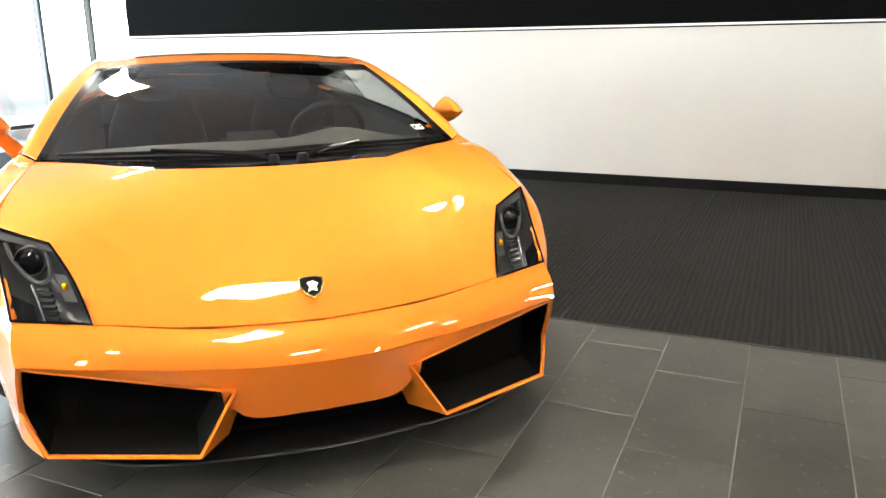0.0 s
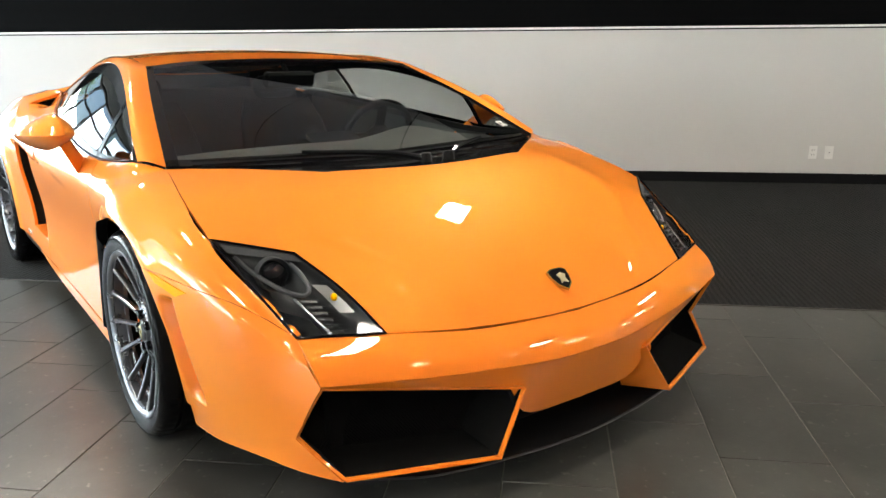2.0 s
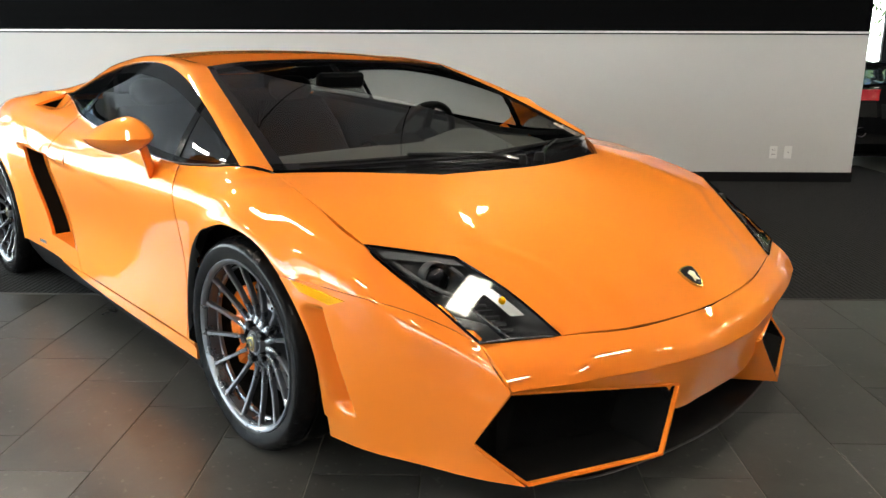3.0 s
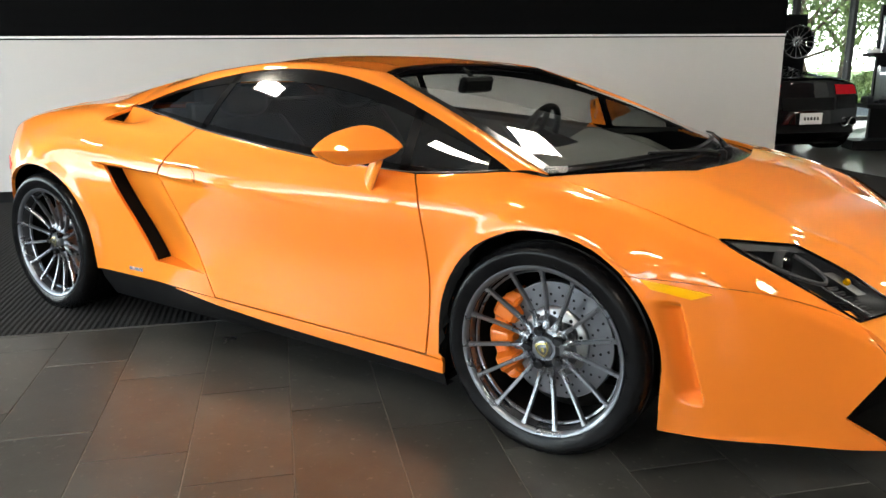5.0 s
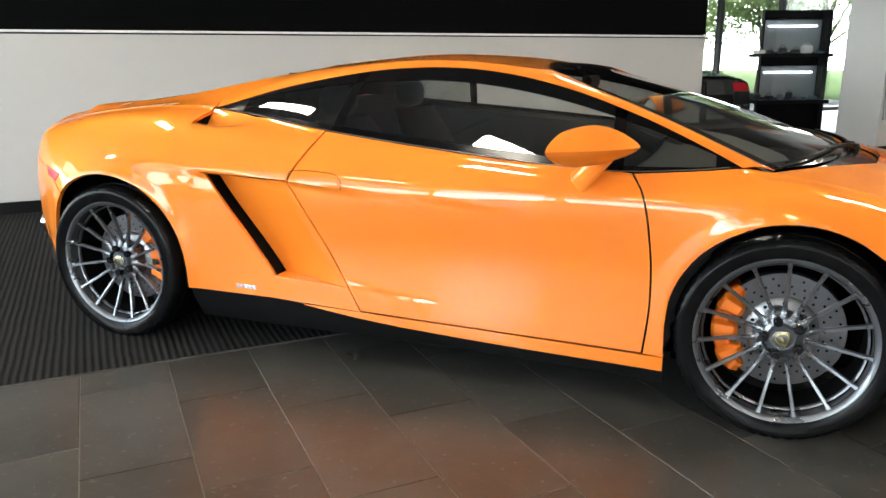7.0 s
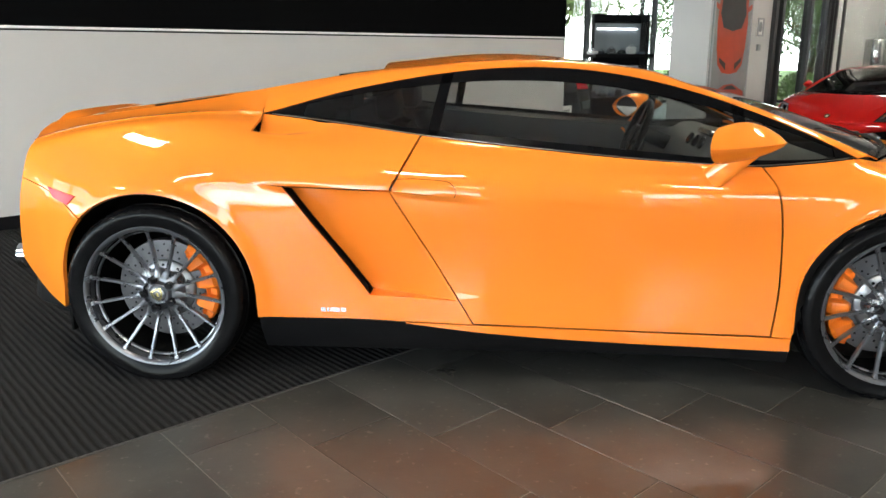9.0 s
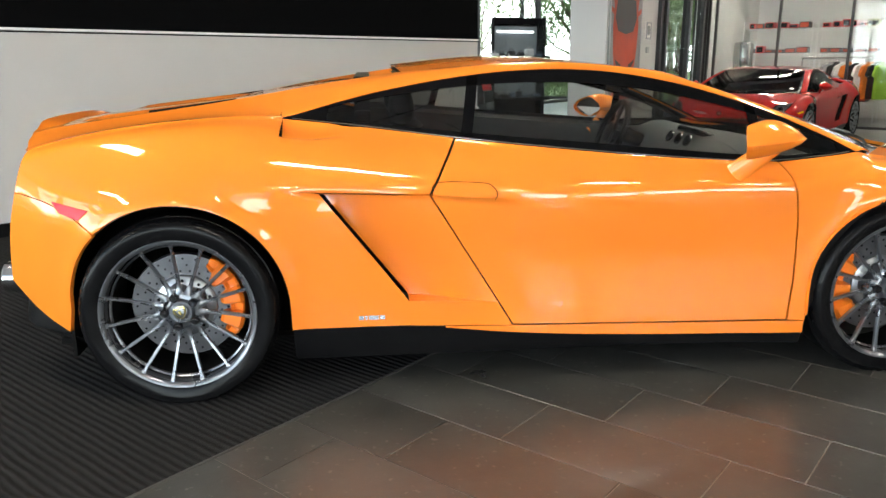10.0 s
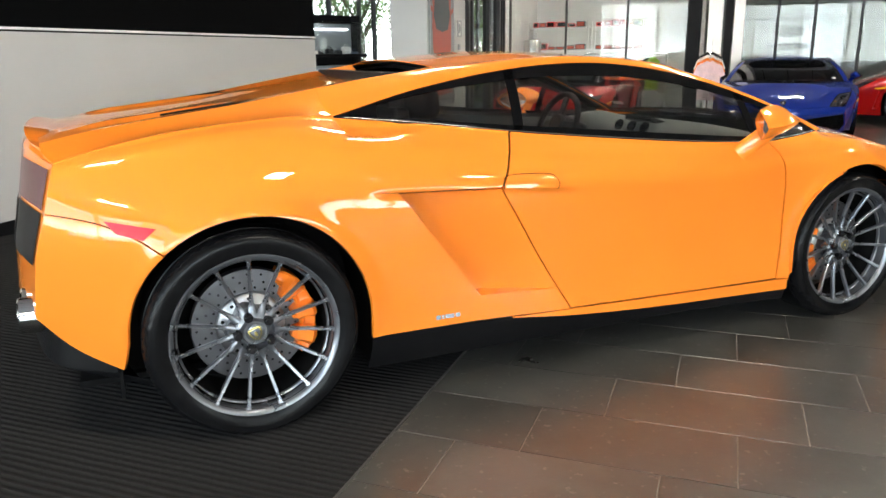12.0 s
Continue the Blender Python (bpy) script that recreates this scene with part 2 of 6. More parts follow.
GOLD = plain("gold", (0.62, 0.50, 0.16), 0.25, metal=0.9, vary=0.1)
LEATHER = plain("dark_grey_leather", (0.085, 0.088, 0.085), 0.55, vary=0.15, grain=0.3, scale=16, spec=0.25)
LEATHER_DARK = plain("black_leather", (0.007, 0.007, 0.0075), 0.5, vary=0.15, grain=0.3, scale=16, spec=0.15)
AMBER = plain("amber_lens", (0.80, 0.37, 0.0), 0.25, vary=0.1, coat=0.1, spec=0.15)
EDGE_GREY = plain("satin_grey_edge", (0.045, 0.045, 0.047), 0.35, metal=0.5, vary=0.1)
RED_LENS = plain("red_lens", (0.52, 0.008, 0.018), 0.2, vary=0.15, coat=0.0, spec=0.2)
LAMP_DARK = plain("lamp_housing", (0.022, 0.022, 0.024), 0.3, vary=0.2)
PRINT_BAR = plain("print_bar", (0.05, 0.05, 0.05), 0.5)
GLASS_FRONT = pane("windscreen_glass", (0.80, 0.83, 0.81))
GLASS_SIDE = pane("side_window_glass", (0.90, 0.92, 0.90))
GLASS_DARK = pane("tinted_rear_glass", (0.40, 0.42, 0.40))
TAIL_LENS = plain("dark_tail_lens", (0.07, 0.004, 0.005), 0.12, vary=0.2, coat=0.2, spec=0.3)
STRIP = plain("dim_bright_strip", (0.22, 0.22, 0.22), 0.3, metal=0.8, vary=0.1)
GLASS_LAMP = pane("lamp_cover", (0.85, 0.87, 0.88), 0.2)
GLASS_CLEAR = pane("clear_glass", (0.93, 0.95, 0.94), 0.35)
WALL_WHITE = plain("white_wall_paint", (0.475, 0.472, 0.466), 0.55, vary=0.02, grain=0.06, scale=1.2)
WALL_DARK = plain("charcoal_wall_paint", (0.0022, 0.0024, 0.0027), 0.8, vary=0.10, grain=0.06, scale=2, spec=0.04)
WALL_GREY = plain("dark_grey_wall_paint", (0.07, 0.07, 0.072), 0.7, vary=0.06, grain=0.06, scale=2)
WALL_PALE = plain("pale_grey_green_paint", (0.17, 0.178, 0.168), 0.6, vary=0.04, grain=0.06, scale=1.5)
TRIM_WHITE = plain("white_trim", (0.82, 0.82, 0.81), 0.4, vary=0.02)
TRIM_BLACK = plain("black_trim", (0.005, 0.005, 0.006), 0.5, vary=0.1, spec=0.12)
MULLION = plain("dark_bronze_aluminium", (0.035, 0.035, 0.036), 0.4, metal=0.5, vary=0.1)
EDGE_STRIP = plain("dark_edge_strip", (0.075, 0.073, 0.068), 0.5, metal=0.3, vary=0.15)
PLATE = plain("plate_plastic", (0.64, 0.635, 0.62), 0.4, vary=0.03)
ALU = plain("light_aluminium", (0.55, 0.56, 0.57), 0.4, metal=0.6, vary=0.06)
CEIL = plain("ceiling_tile", (0.46, 0.46, 0.46), 0.9, vary=0.05, grain=0.2, scale=3)
STONE = tile_stone("slate_tile")
GROUT = plain("grout", (0.20, 0.19, 0.165), 0.85, vary=0.15, grain=0.3, scale=10)
CARPET = ribbed_carpet("ribbed_carpet")
LIGHT = glowing("lit_diffuser", (1.0, 0.92, 0.77), 60.0)
LED = glowing("led_strip", (0.95, 0.97, 1.0), 5.0)
GRASS = plain("grass", (0.10, 0.19, 0.035), 0.95, vary=0.35, grain=0.5, scale=1.5)
ASPHALT = plain("asphalt", (0.10, 0.10, 0.10), 0.9, vary=0.15, grain=0.4, scale=3)
CONCRETE = plain("concrete", (0.45, 0.44, 0.42), 0.9, vary=0.12, grain=0.3, scale=2)
LEAF = plain("leaves", (0.20, 0.30, 0.10), 0.7, vary=0.4, scale=2)
LEAF_DARK = plain("dark_leaves", (0.14, 0.22, 0.075), 0.7, vary=0.4, scale=2)
BARK = plain("bark", (0.12, 0.09, 0.065), 0.9, vary=0.25, grain=0.5, scale=6)


# ---------------------------------------------------------------- mesh tools
class Geo:
    """Collects vertices and faces for one mesh."""

    def __init__(self):
        self.v, self.f = [], []

    def add(self, verts, faces, m=None):
        base = len(self.v)
        self.v += [tuple(m @ Vector(p)) if m else tuple(p) for p in verts]
        self.f += [tuple(base + i for i in face) for face in faces]
        return self

    def grid(self, P, m=None, closed=False):
        nu, nv = P.shape[:2]
        faces = []
        for i in range(nu if closed else nu - 1):
            for j in range(nv - 1):
                a, b = i * nv + j, ((i + 1) % nu) * nv + j
                faces.append((a, b, b + 1, a + 1))
        return self.add(P.reshape(-1, 3).tolist(), faces, m)

    def box(self, x0, x1, y0, y1, z0, z1, c=0.0, m=None):
        """A box; c chamfers all its edges."""
        if c <= 0:
            v = [(x, y, z) for x in (x0, x1) for y in (y0, y1) for z in (z0, z1)]
            f = [(0, 1, 3, 2), (4, 6, 7, 5), (0, 4, 5, 1), (2, 3, 7, 6), (0, 2, 6, 4), (1, 5, 7, 3)]
            return self.add(v, f, m)
        v, idx = [], {}
        for sx, x in ((-1, x0), (1, x1)):
            for sy, y in ((-1, y0), (1, y1)):
                for sz, z in ((-1, z0), (1, z1)):
                    for a in range(3):
                        p = [x - sx * c, y - sy * c, z - sz * c]
                        p[a] = (x, y, z)[a]
                        idx[(sx, sy, sz, a)] = len(v)
                        v.append(p)
        f = []
        for a in range(3):
            b, d = [k for k in range(3) if k != a]
            for s in (-1, 1):
                q = []
                for sb, sd in ((-1, -1), (1, -1), (1, 1), (-1, 1)):
                    key = [0, 0, 0]
                    key[a], key[b], key[d] = s, sb, sd
                    q.append(idx[(*key, a)])
                f.append(tuple(q) if (s > 0) == (a != 1) else tuple(q[::-1]))
            for sb in (-1, 1):
                for sd in (-1, 1):
                    k0, k1 = [0, 0, 0], [0, 0, 0]
                    k0[a], k0[b], k0[d] = -1, sb, sd
                    k1[a], k1[b], k1[d] = 1, sb, sd
                    q = (idx[(*k0, b)], idx[(*k1, b)], idx[(*k1, d)], idx[(*k0, d)])
                    f.append(q if (sb * sd > 0) == (a != 1) else q[::-1])
        for sx in (-1, 1):
            for sy in (-1, 1):
                for sz in (-1, 1):
                    q = tuple(idx[(sx, sy, sz, a)] for a in range(3))
                    f.append(q if sx * sy * sz > 0 else q[::-1])
        return self.add(v, f, m)

    def tube(self, pts, r, n=8, m=None, caps=True, closed=False):
        pts = [Vector(p) for p in pts]
        rr = r if hasattr(r, "__len__") else [r] * len(pts)
        rings, up = [], None
        for i, p in enumerate(pts):
            a = pts[(i - 1) % len(pts)] if closed or i else p
            b = pts[(i + 1) % len(pts)] if closed or i < len(pts) - 1 else p
            t = (b - a).normalized()
            if up is None:
                up = t.cross(Vector((0, 0, 1)) if abs(t.z) < 0.9 else Vector((1, 0, 0))).normalized()
            up = (up - t * up.dot(t)).normalized()
            side = t.cross(up)
            rings.append([p + rr[i] * (math.cos(2 * math.pi * k / n) * up + math.sin(2 * math.pi * k / n) * side) for k in range(n)])
        v = [p for ring in rings for p in ring]
        f, last = [], len(rings) if closed else len(rings) - 1
        for i in range(last):
            j = (i + 1) % len(rings)
            for k in range(n):
                l = (k + 1) % n
                f.append((i * n + k, i * n + l, j * n + l, j * n + k))
        if caps and not closed:
            f += [tuple(range(n))[::-1], tuple((len(rings) - 1) * n + k for k in range(n))]
        return self.add(v, f, m)

    def lathe(self, profile, n=32, m=None, cap0=False, cap1=False, arc=(0.0, 1.0)):
        """Turns (radius, height) pairs round the z axis."""
        full = arc == (0.0, 1.0)
        steps = n if full else n + 1
        v, f, k = [], [], len(profile)
        for i in range(steps):
            a = 2 * math.pi * (arc[0] + (arc[1] - arc[0]) * i / n)
            v += [(r * math.cos(a), r * math.sin(a), h) for r, h in profile]
        for i in range(n):
            j = (i + 1) % steps
            f += [(i * k + q, j * k + q, j * k + q + 1, i * k + q + 1) for q in range(k - 1)]
        if cap0 and full:
            f.append(tuple(i * k for i in range(n))[::-1])
        if cap1 and full:
            f.append(tuple(i * k + k - 1 for i in range(n)))
        return self.add(v, f, m)

    def prism(self, poly, h0, h1, m=None):
        """A flat outline in xy, raised from h0 to h1."""
        n = len(poly)
        v = [(x, y, h0) for x, y in poly] + [(x, y, h1) for x, y in poly]
        f = [tuple(range(n))[::-1], tuple(range(n, 2 * n))]
        f += [(i, (i + 1) % n, n + (i + 1) % n, n + i) for i in range(n)]
        return self.add(v, f, m)

    def blob(self, c, r, nu=16, nv=10, m=None, squash=1.0):
        rx, ry, rz = r if hasattr(r, "__len__") else (r, r, r)
        P = np.zeros((nu, nv + 1, 3))
        for i in range(nu):
            for j in range(nv + 1):
                a, e = 2 * math.pi * i / nu, math.pi * (j / nv - 0.5)
                ce, se = math.copysign(abs(math.cos(e)) ** squash, math.cos(e)), math.copysign(abs(math.sin(e)) ** squash, math.sin(e))
                ca, sa = math.copysign(abs(math.cos(a)) ** squash, math.cos(a)), math.copysign(abs(math.sin(a)) ** squash, math.sin(a))
                P[i, j] = (c[0] + rx * ce * ca, c[1] + ry * ce * sa, c[2] + rz * se)
        return self.grid(P, m, closed=True)

    def mesh(self, name, mat, sharp=38):
        me = bpy.data.meshes.new(name)
        me.from_pydata(self.v, [], self.f)
        me.validate()
        me.materials.append(mat)
        if sharp is not None:
            me.polygons.foreach_set("use_smooth", [True] * len(me.polygons))
            me.set_sharp_from_angle(angle=radians(sharp))
        me.update()
        return me


def part(name, geo, mat, parent, label="", m=None, sharp=38):
    """Links one mesh under a thing or a part."""
    data = geo.mesh(name, mat, sharp) if isinstance(geo, Geo) else geo
    ob = new(name, data)
    ob.parent = parent
    if m is not None:
        ob.matrix_basis = m
    return tagged(ob, label)


def thing(name, label, category, m=None, group="", kind="", geo=None, mat=None, sharp=38):
    ob = new(name, geo.mesh(name, mat, sharp) if geo else None)
    if m is not None:
        ob.matrix_basis = m
    return tagged(ob, label, category, group, kind)


def spline(pts, n):
    """n points along a smooth line through pts, evenly spaced by length."""
    p = np.array(pts, float)
    if len(p) == 2:
        return p[0] + (p[1] - p[0]) * np.linspace(0, 1, n)[:, None]
    q = np.vstack([2 * p[0] - p[1], p, 2 * p[-1] - p[-2]])
    out = []
    for i in range(1, len(q) - 2):
        t = np.linspace(0, 1, 24, endpoint=False)[:, None]
        a, b, c, d = q[i - 1], q[i], q[i + 1], q[i + 2]
        out.append(0.5 * (2 * b + (c - a) * t + (2 * a - 5 * b + 4 * c - d) * t**2 + (3 * b - a - 3 * c + d) * t**3))
    out = np.vstack(out + [p[-1:]])
    s = np.r_[0, np.cumsum(np.linalg.norm(np.diff(out, axis=0), axis=1))]
    w = np.linspace(0, s[-1], n)
    return np.stack([np.interp(w, s, out[:, k]) for k in range(out.shape[1])], 1)


def chain(*pieces):
    """Joins (points, count) pieces end to end; each keeps its own smoothness, so the joints stay corners."""
    out = []
    for pts, n in pieces:
        c = spline(pts, n + 1)
        out.append(c[:-1])
        last = c[-1:]
    return np.vstack(out + [last])


def coons(bottom, top, left, right):
    """A surface over four edge lines; bottom and top have the same count, left and right too."""
    nu, nv = len(bottom), len(left)
    s, t = np.linspace(0, 1, nu)[:, None, None], np.linspace(0, 1, nv)[None, :, None]
    B, T, L, R = bottom[:, None], top[:, None], left[None], right[None]
    corner = (1 - s) * (1 - t) * bottom[0] + s * (1 - t) * bottom[-1] + (1 - s) * t * top[0] + s * t * top[-1]
    return (1 - t) * B + t * T + (1 - s) * L + s * R - corner


# ---------------------------------------------------------------- the showroom shell
EDGE_V = -0.106  # where the tiles meet the carpet
U0, U1, V0, V1 = -7.6, 15.0, -13.0, 9.6


def structure(name, geo, mat, label, category, sharp=38, m=ROOM):
    return thing(name, label, category, m, kind="structure", geo=geo, mat=mat, sharp=sharp)


floor = structure("floor", Geo().box(U0, U1, V0, EDGE_V, -0.12, -0.0025), GROUT, "dark slate-look stone tiles in staggered rows with pale grout", "floor")
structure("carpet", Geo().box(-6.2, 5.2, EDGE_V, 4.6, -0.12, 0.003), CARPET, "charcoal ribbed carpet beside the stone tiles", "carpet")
far_floor = Geo().box(5.2, U1, EDGE_V, V1, -0.12, 0.0).box(U0, -6.2, EDGE_V, V1, -0.12, 0.0).box(-6.2, 5.2, 4.6, V1, -0.12, 0.0)
structure("floor_beyond", far_floor, STONE, "dark grey stone floor beyond the carpet", "floor")
structure("trim", Geo().box(-6.2, 5.2, EDGE_V - 0.004, EDGE_V + 0.003, -0.01, 0.0042), EDGE_STRIP, "thin dark metal edge strip between carpet and tiles", "trim")

# the freestanding partition
PV, PT, PU0, PU1, RAIL = 3.48, 0.18, -4.20, 4.553, 1.358
structure("wall_partition", Geo().box(PU0, PU1, PV, PV + PT, 0.0, RAIL - 0.03), WALL_WHITE, "off-white painted lower part of the partition wall", "wall")
structure("wall_partition_upper", Geo().box(PU0, PU1, PV, PV + PT, RAIL, CEILING_Z), WALL_DARK, "charcoal painted upper part of the partition wall", "wall")
structure("trim_rail", Geo().box(PU0 - 0.002, PU1 + 0.002, PV - 0.012, PV + PT + 0.002, RAIL - 0.018, RAIL, c=0.003), TRIM_WHITE, "narrow white rail along the partition wall", "trim")
# the gap's shadow is put in as a black strip
structure("trim_groove", Geo().box(PU0, PU1, PV + 0.004, PV + PT, RAIL - 0.03, RAIL - 0.018), TRIM_BLACK, "black strip for the shadow gap under the white rail", "trim")
structure("baseboard", Geo().box(PU0 - 0.01, PU1 + 0.01, PV - 0.012, PV + PT + 0.01, 0.0, 0.092, c=0.003), TRIM_BLACK, "black baseboard along the partition wall", "baseboard")

# ceiling: boards in a grid, under a black backing that gives the gaps' shade
board = Geo()
for a in np.arange(U0 + 0.02, U1 - 1.2, 1.22):
    for c in np.arange(V0 + 0.02, V1 - 0.6, 0.61):
        board.box(a + 0.008, a + 1.212, c + 0.008, c + 0.602, CEILING_Z, CEILING_Z + 0.02)
structure("ceiling", board, CEIL, "white suspended ceiling boards", "ceiling", sharp=None)
structure("ceiling_void", Geo().box(U0, U1, V0, V1, CEILING_Z + 0.03, CEILING_Z + 0.15), TRIM_BLACK, "black backing added above the ceiling boards for dark gaps", "ceiling")


def ceiling_light():
    t = thing("ceiling_light", "white ceiling light with one lit oblong diffuser", "ceiling light", group="ceiling lights")
    g = Geo()
    for x0, x1, y0, y1 in ((-0.16, 0.16, -0.34, -0.31), (-0.16, 0.16, 0.31, 0.34), (-0.16, -0.13, -0.31, 0.31), (0.13, 0.16, -0.31, 0.31)):
        g.box(x0, x1, y0, y1, -0.03, 0.0)
    part("frame", g, TRIM_WHITE, t)
    part("diffuser", Geo().box(-0.13, 0.13, -0.31, 0.31, -0.02, -0.008), LIGHT, t, "lit white diffuser")
    return t


lamp = ceiling_light()
# lamps at u 9.3 and 11.6 are unseen, added to brighten the background
LAMPS = [(u, v) for u in (-5.6, 1.72) for v in (-8.0, -5.0, -2.0, 1.0)] + [(5.6, -5.0), (5.6, -2.0), (5.6, 1.0), (9.3, -5.0), (9.3, -2.0), (9.3, 1.0)] + [(-2.1, v) for v in (-7.3, -4.3, -1.3)] + [(-2.55, 1.4), (11.6, 2.2), (11.6, .3)]
for i, (u, v) in enumerate(LAMPS):
    m = ROOM @ pose(u, v, CEILING_Z - 0.004, 0, 0, 0)
    if i == 0:
        lamp.matrix_basis = m
    else:
        copy_thing(lamp, m)


def glazing(name, a, b, z0, z1, marks, label, frame_mat=MULLION, bar=0.06, depth=0.12, rails=(), sill=0.0):
    """A glazed front from a to b in room coordinates, with bars at the marks along it and rails at the given heights."""
    (ua, va), (ub, vb) = a, b
    length = math.hypot(ub - ua, vb - va)
    turn = math.degrees(math.atan2(vb - va, ub - ua))
    t = thing(name, label, "window", ROOM @ pose(ua, va, 0, 0, 0, turn), kind="structure")
    edges = sorted({0.0, length, *marks})
    for s in edges:
        part("window_frame", Geo().box(s - bar / 2, s + bar / 2, -depth / 2, depth / 2, z0, z1, c=0.004), frame_mat, t)
    for z in (z0, *rails, z1):
        part("window_rail", Geo().box(bar / 2, length - bar / 2, -depth / 2 + 0.01, depth / 2 - 0.01, z - bar / 2, z + bar / 2), frame_mat, t)
    for s, e in zip(edges, edges[1:]):
        p = part("pane", Geo().box(s + bar / 2, e - bar / 2, -0.004, 0.004, z0 + bar / 2, z1 - bar / 2), GLASS_CLEAR, t, sharp=None)
        p.visible_shadow = False
    if z0 > 0.12:
        part("low_wall", Geo().box(0, length, -0.1, 0.1, 0, z0 - bar / 2), WALL_WHITE, t)
    if z1 < CEILING_Z - 0.1:
        part("lintel", Geo().box(0, length, -0.1, 0.1, z1 + bar / 2, CEILING_Z), WALL_WHITE, t)
    return t


# window fronts
# unseen pier, added to part the window reflections on the car
structure("wall_west", Geo().box(U0 - 0.1, U0 + 0.1, -10.8, -7.2, 0.0, CEILING_Z), WALL_WHITE, "unseen white wall added between the window fronts", "wall")
glazing("window_1", (U0, V0), (U0, -10.8), 0.15, 3.0, [0.4], "full-height glazed bay with dark mullions", rails=(2.4,))
glazing("window_10", (U0, -7.2), (U0, V1), 0.15, 3.0, [1.8, 3.6, 5.4, 7.2, 9.0, 10.8, 12.3, 13.22, 14.8], "full-height glazed front with dark mullions to the street", rails=(2.4,))
glazing("window_2", (U0, V1), (6.95, V1), 0.35, 3.0, list(np.arange(1.2, 14, 1.2)), "tall glazed front with dark mullions")
glazing("window_3", (6.95, 7.6), (14.9, 7.6), 0.12, 3.0, [0.72, 1.77, 3.25, 5.6], "tall window with dark mullions before trees", bar=0.07)
glazing("window_4", (8.56, 3.0), (10.5, 3.0), 0.08, 3.0, [0.2, 1.12, 1.75], "tall window with dark mullions beside the white wall", bar=0.09)
glazing("window_5", (U0, V0), (-4.0, V0), 0.9, 2.7, [1.2, 2.4], "row of windows with dark mullions", rails=())
# unseen wall, added in dark grey to darken the reflections on the door
structure("wall_south", Geo().box(-4.0, U1, V0 - 0.1, V0 + 0.1, 0.0, CEILING_Z), WALL_GREY, "unseen dark grey wall opposite the partition, added for darker reflections", "wall")
glazing("window_6", (6.95, 7.6), (6.95, V1), 0.12, 3.0, [1.0], "glazed return of the front")

# white stub wall with the poster, its neighbours and the closing walls
structure("wall_stub", Geo().box(6.86, 8.54, 3.0, 3.56, 0.0, CEILING_Z), WALL_WHITE, "white painted wall block between windows", "wall")
structure("baseboard_stub", Geo().box(6.84, 8.5, 2.985, 3.0, 0.0, 0.09).box(6.845, 6.86, 3.0, 3.56, 0.0, 0.09), TRIM_BLACK, "black baseboard round the white wall block", "baseboard")
structure("wall_east", Geo().box(U1, U1 + 0.15, V0, 3.2, 0.0, CEILING_Z), WALL_WHITE, "white painted end wall", "wall")
glazing("window_9", (U1, 3.26), (U1, V1), 0.12, 3.0, [1.6, 3.2, 4.8], "tall glazed end front before trees", bar=0.07)
structure("wall_back", Geo().box(10.6, U1, 3.05, 3.2, 0.0, CEILING_Z), WALL_WHITE, "white painted wall of the boutique", "wall")
structure("wall_boutique_back", Geo().box(13.6, 13.75, -0.45, 3.05, 0.0, CEILING_Z), WALL_WHITE, "white painted back wall of the boutique", "wall")

# glass fronts of the boutique and the room beside it
shop = glazing("window_7", (10.5, 2.92), (10.5, -0.28), 0.06, 3.0, [0.12, 1.14, 2.20], "clear glass shop front with slim black bars", bar=0.04, depth=0.05)
structure("pillar", Geo().box(10.40, 10.60, -0.49, -0.28, 0, CEILING_Z, c=0.005), TRIM_BLACK, "black square pillar beside the glass front", "pillar")
structure("pillar_white", Geo().box(10.46, 10.60, -0.83, -0.60, 0, CEILING_Z, c=0.004), TRIM_WHITE, "white door post beside the black pillar", "pillar")
structure("pillar_slim", Geo().box(10.42, 10.58, -0.98, -0.86, 0, CEILING_Z, c=0.004), TRIM_BLACK, "slim black post", "pillar")
structure("wall_return", Geo().box(10.5, 12.5, -1.16, -1.0, 0, CEILING_Z), TRIM_WHITE, "white painted return wall", "wall")
glazing("window_8", (12.5, -1.16), (12.5, -8.6), 0.06, 3.0, [0.60, 1.22, 1.98, 3.1, 4.3, 5.5], "clear glass room front with slim black bars", bar=0.055, depth=0.06)
structure("wall_room_back", Geo().box(14.2, 14.35, -9, -0.6, 0, CEILING_Z), WALL_PALE, "pale grey wall behind the glass room", "wall")


# ---------------------------------------------------------------- the orange sports car: x forward, z up, halves mirrored in y
def table(rows):
    a = np.array(rows, float)
    return a[np.argsort(a[:, 0])]


# half section at each x: top edge, shoulder, crease, flank, foot (x, y, z)
S_TOP = table([(2.2, .70, .43), (2.064, .739, .497), (1.9, .782, .592), (1.735, .811, .681), (1.5, .795, .748), (1.28, .762, .79), (1.21, .756, .797), (1.125, .812, .814), (1.0, .832, .803),
               (.763, .855, .791), (.4, .848, .812), (0, .815, .847), (-.33, .775, .880), (-.6, .71, .912), (-.93, .64, .945), (-1.05, .66, .957), (-1.28, .68, .945), (-1.5, .69, .92),
               (-1.68, .70, .885), (-1.82, .69, .845), (-1.92, .66, .80)])
S_SHO = table([(2.2, .705, .42), (2.06, .752, .475), (1.9, .812, .565), (1.73, .856, .645), (1.5, .868, .715), (1.28, .865, .77), (1.0, .876, .765), (.6, .886, .752), (.1, .872, .775),
               (-.43, .852, .808), (-.8, .821, .858), (-1.05, .81, .902), (-1.28, .805, .90), (-1.5, .80, .875), (-1.68, .775, .84), (-1.82, .735, .80), (-1.92, .69, .76)])
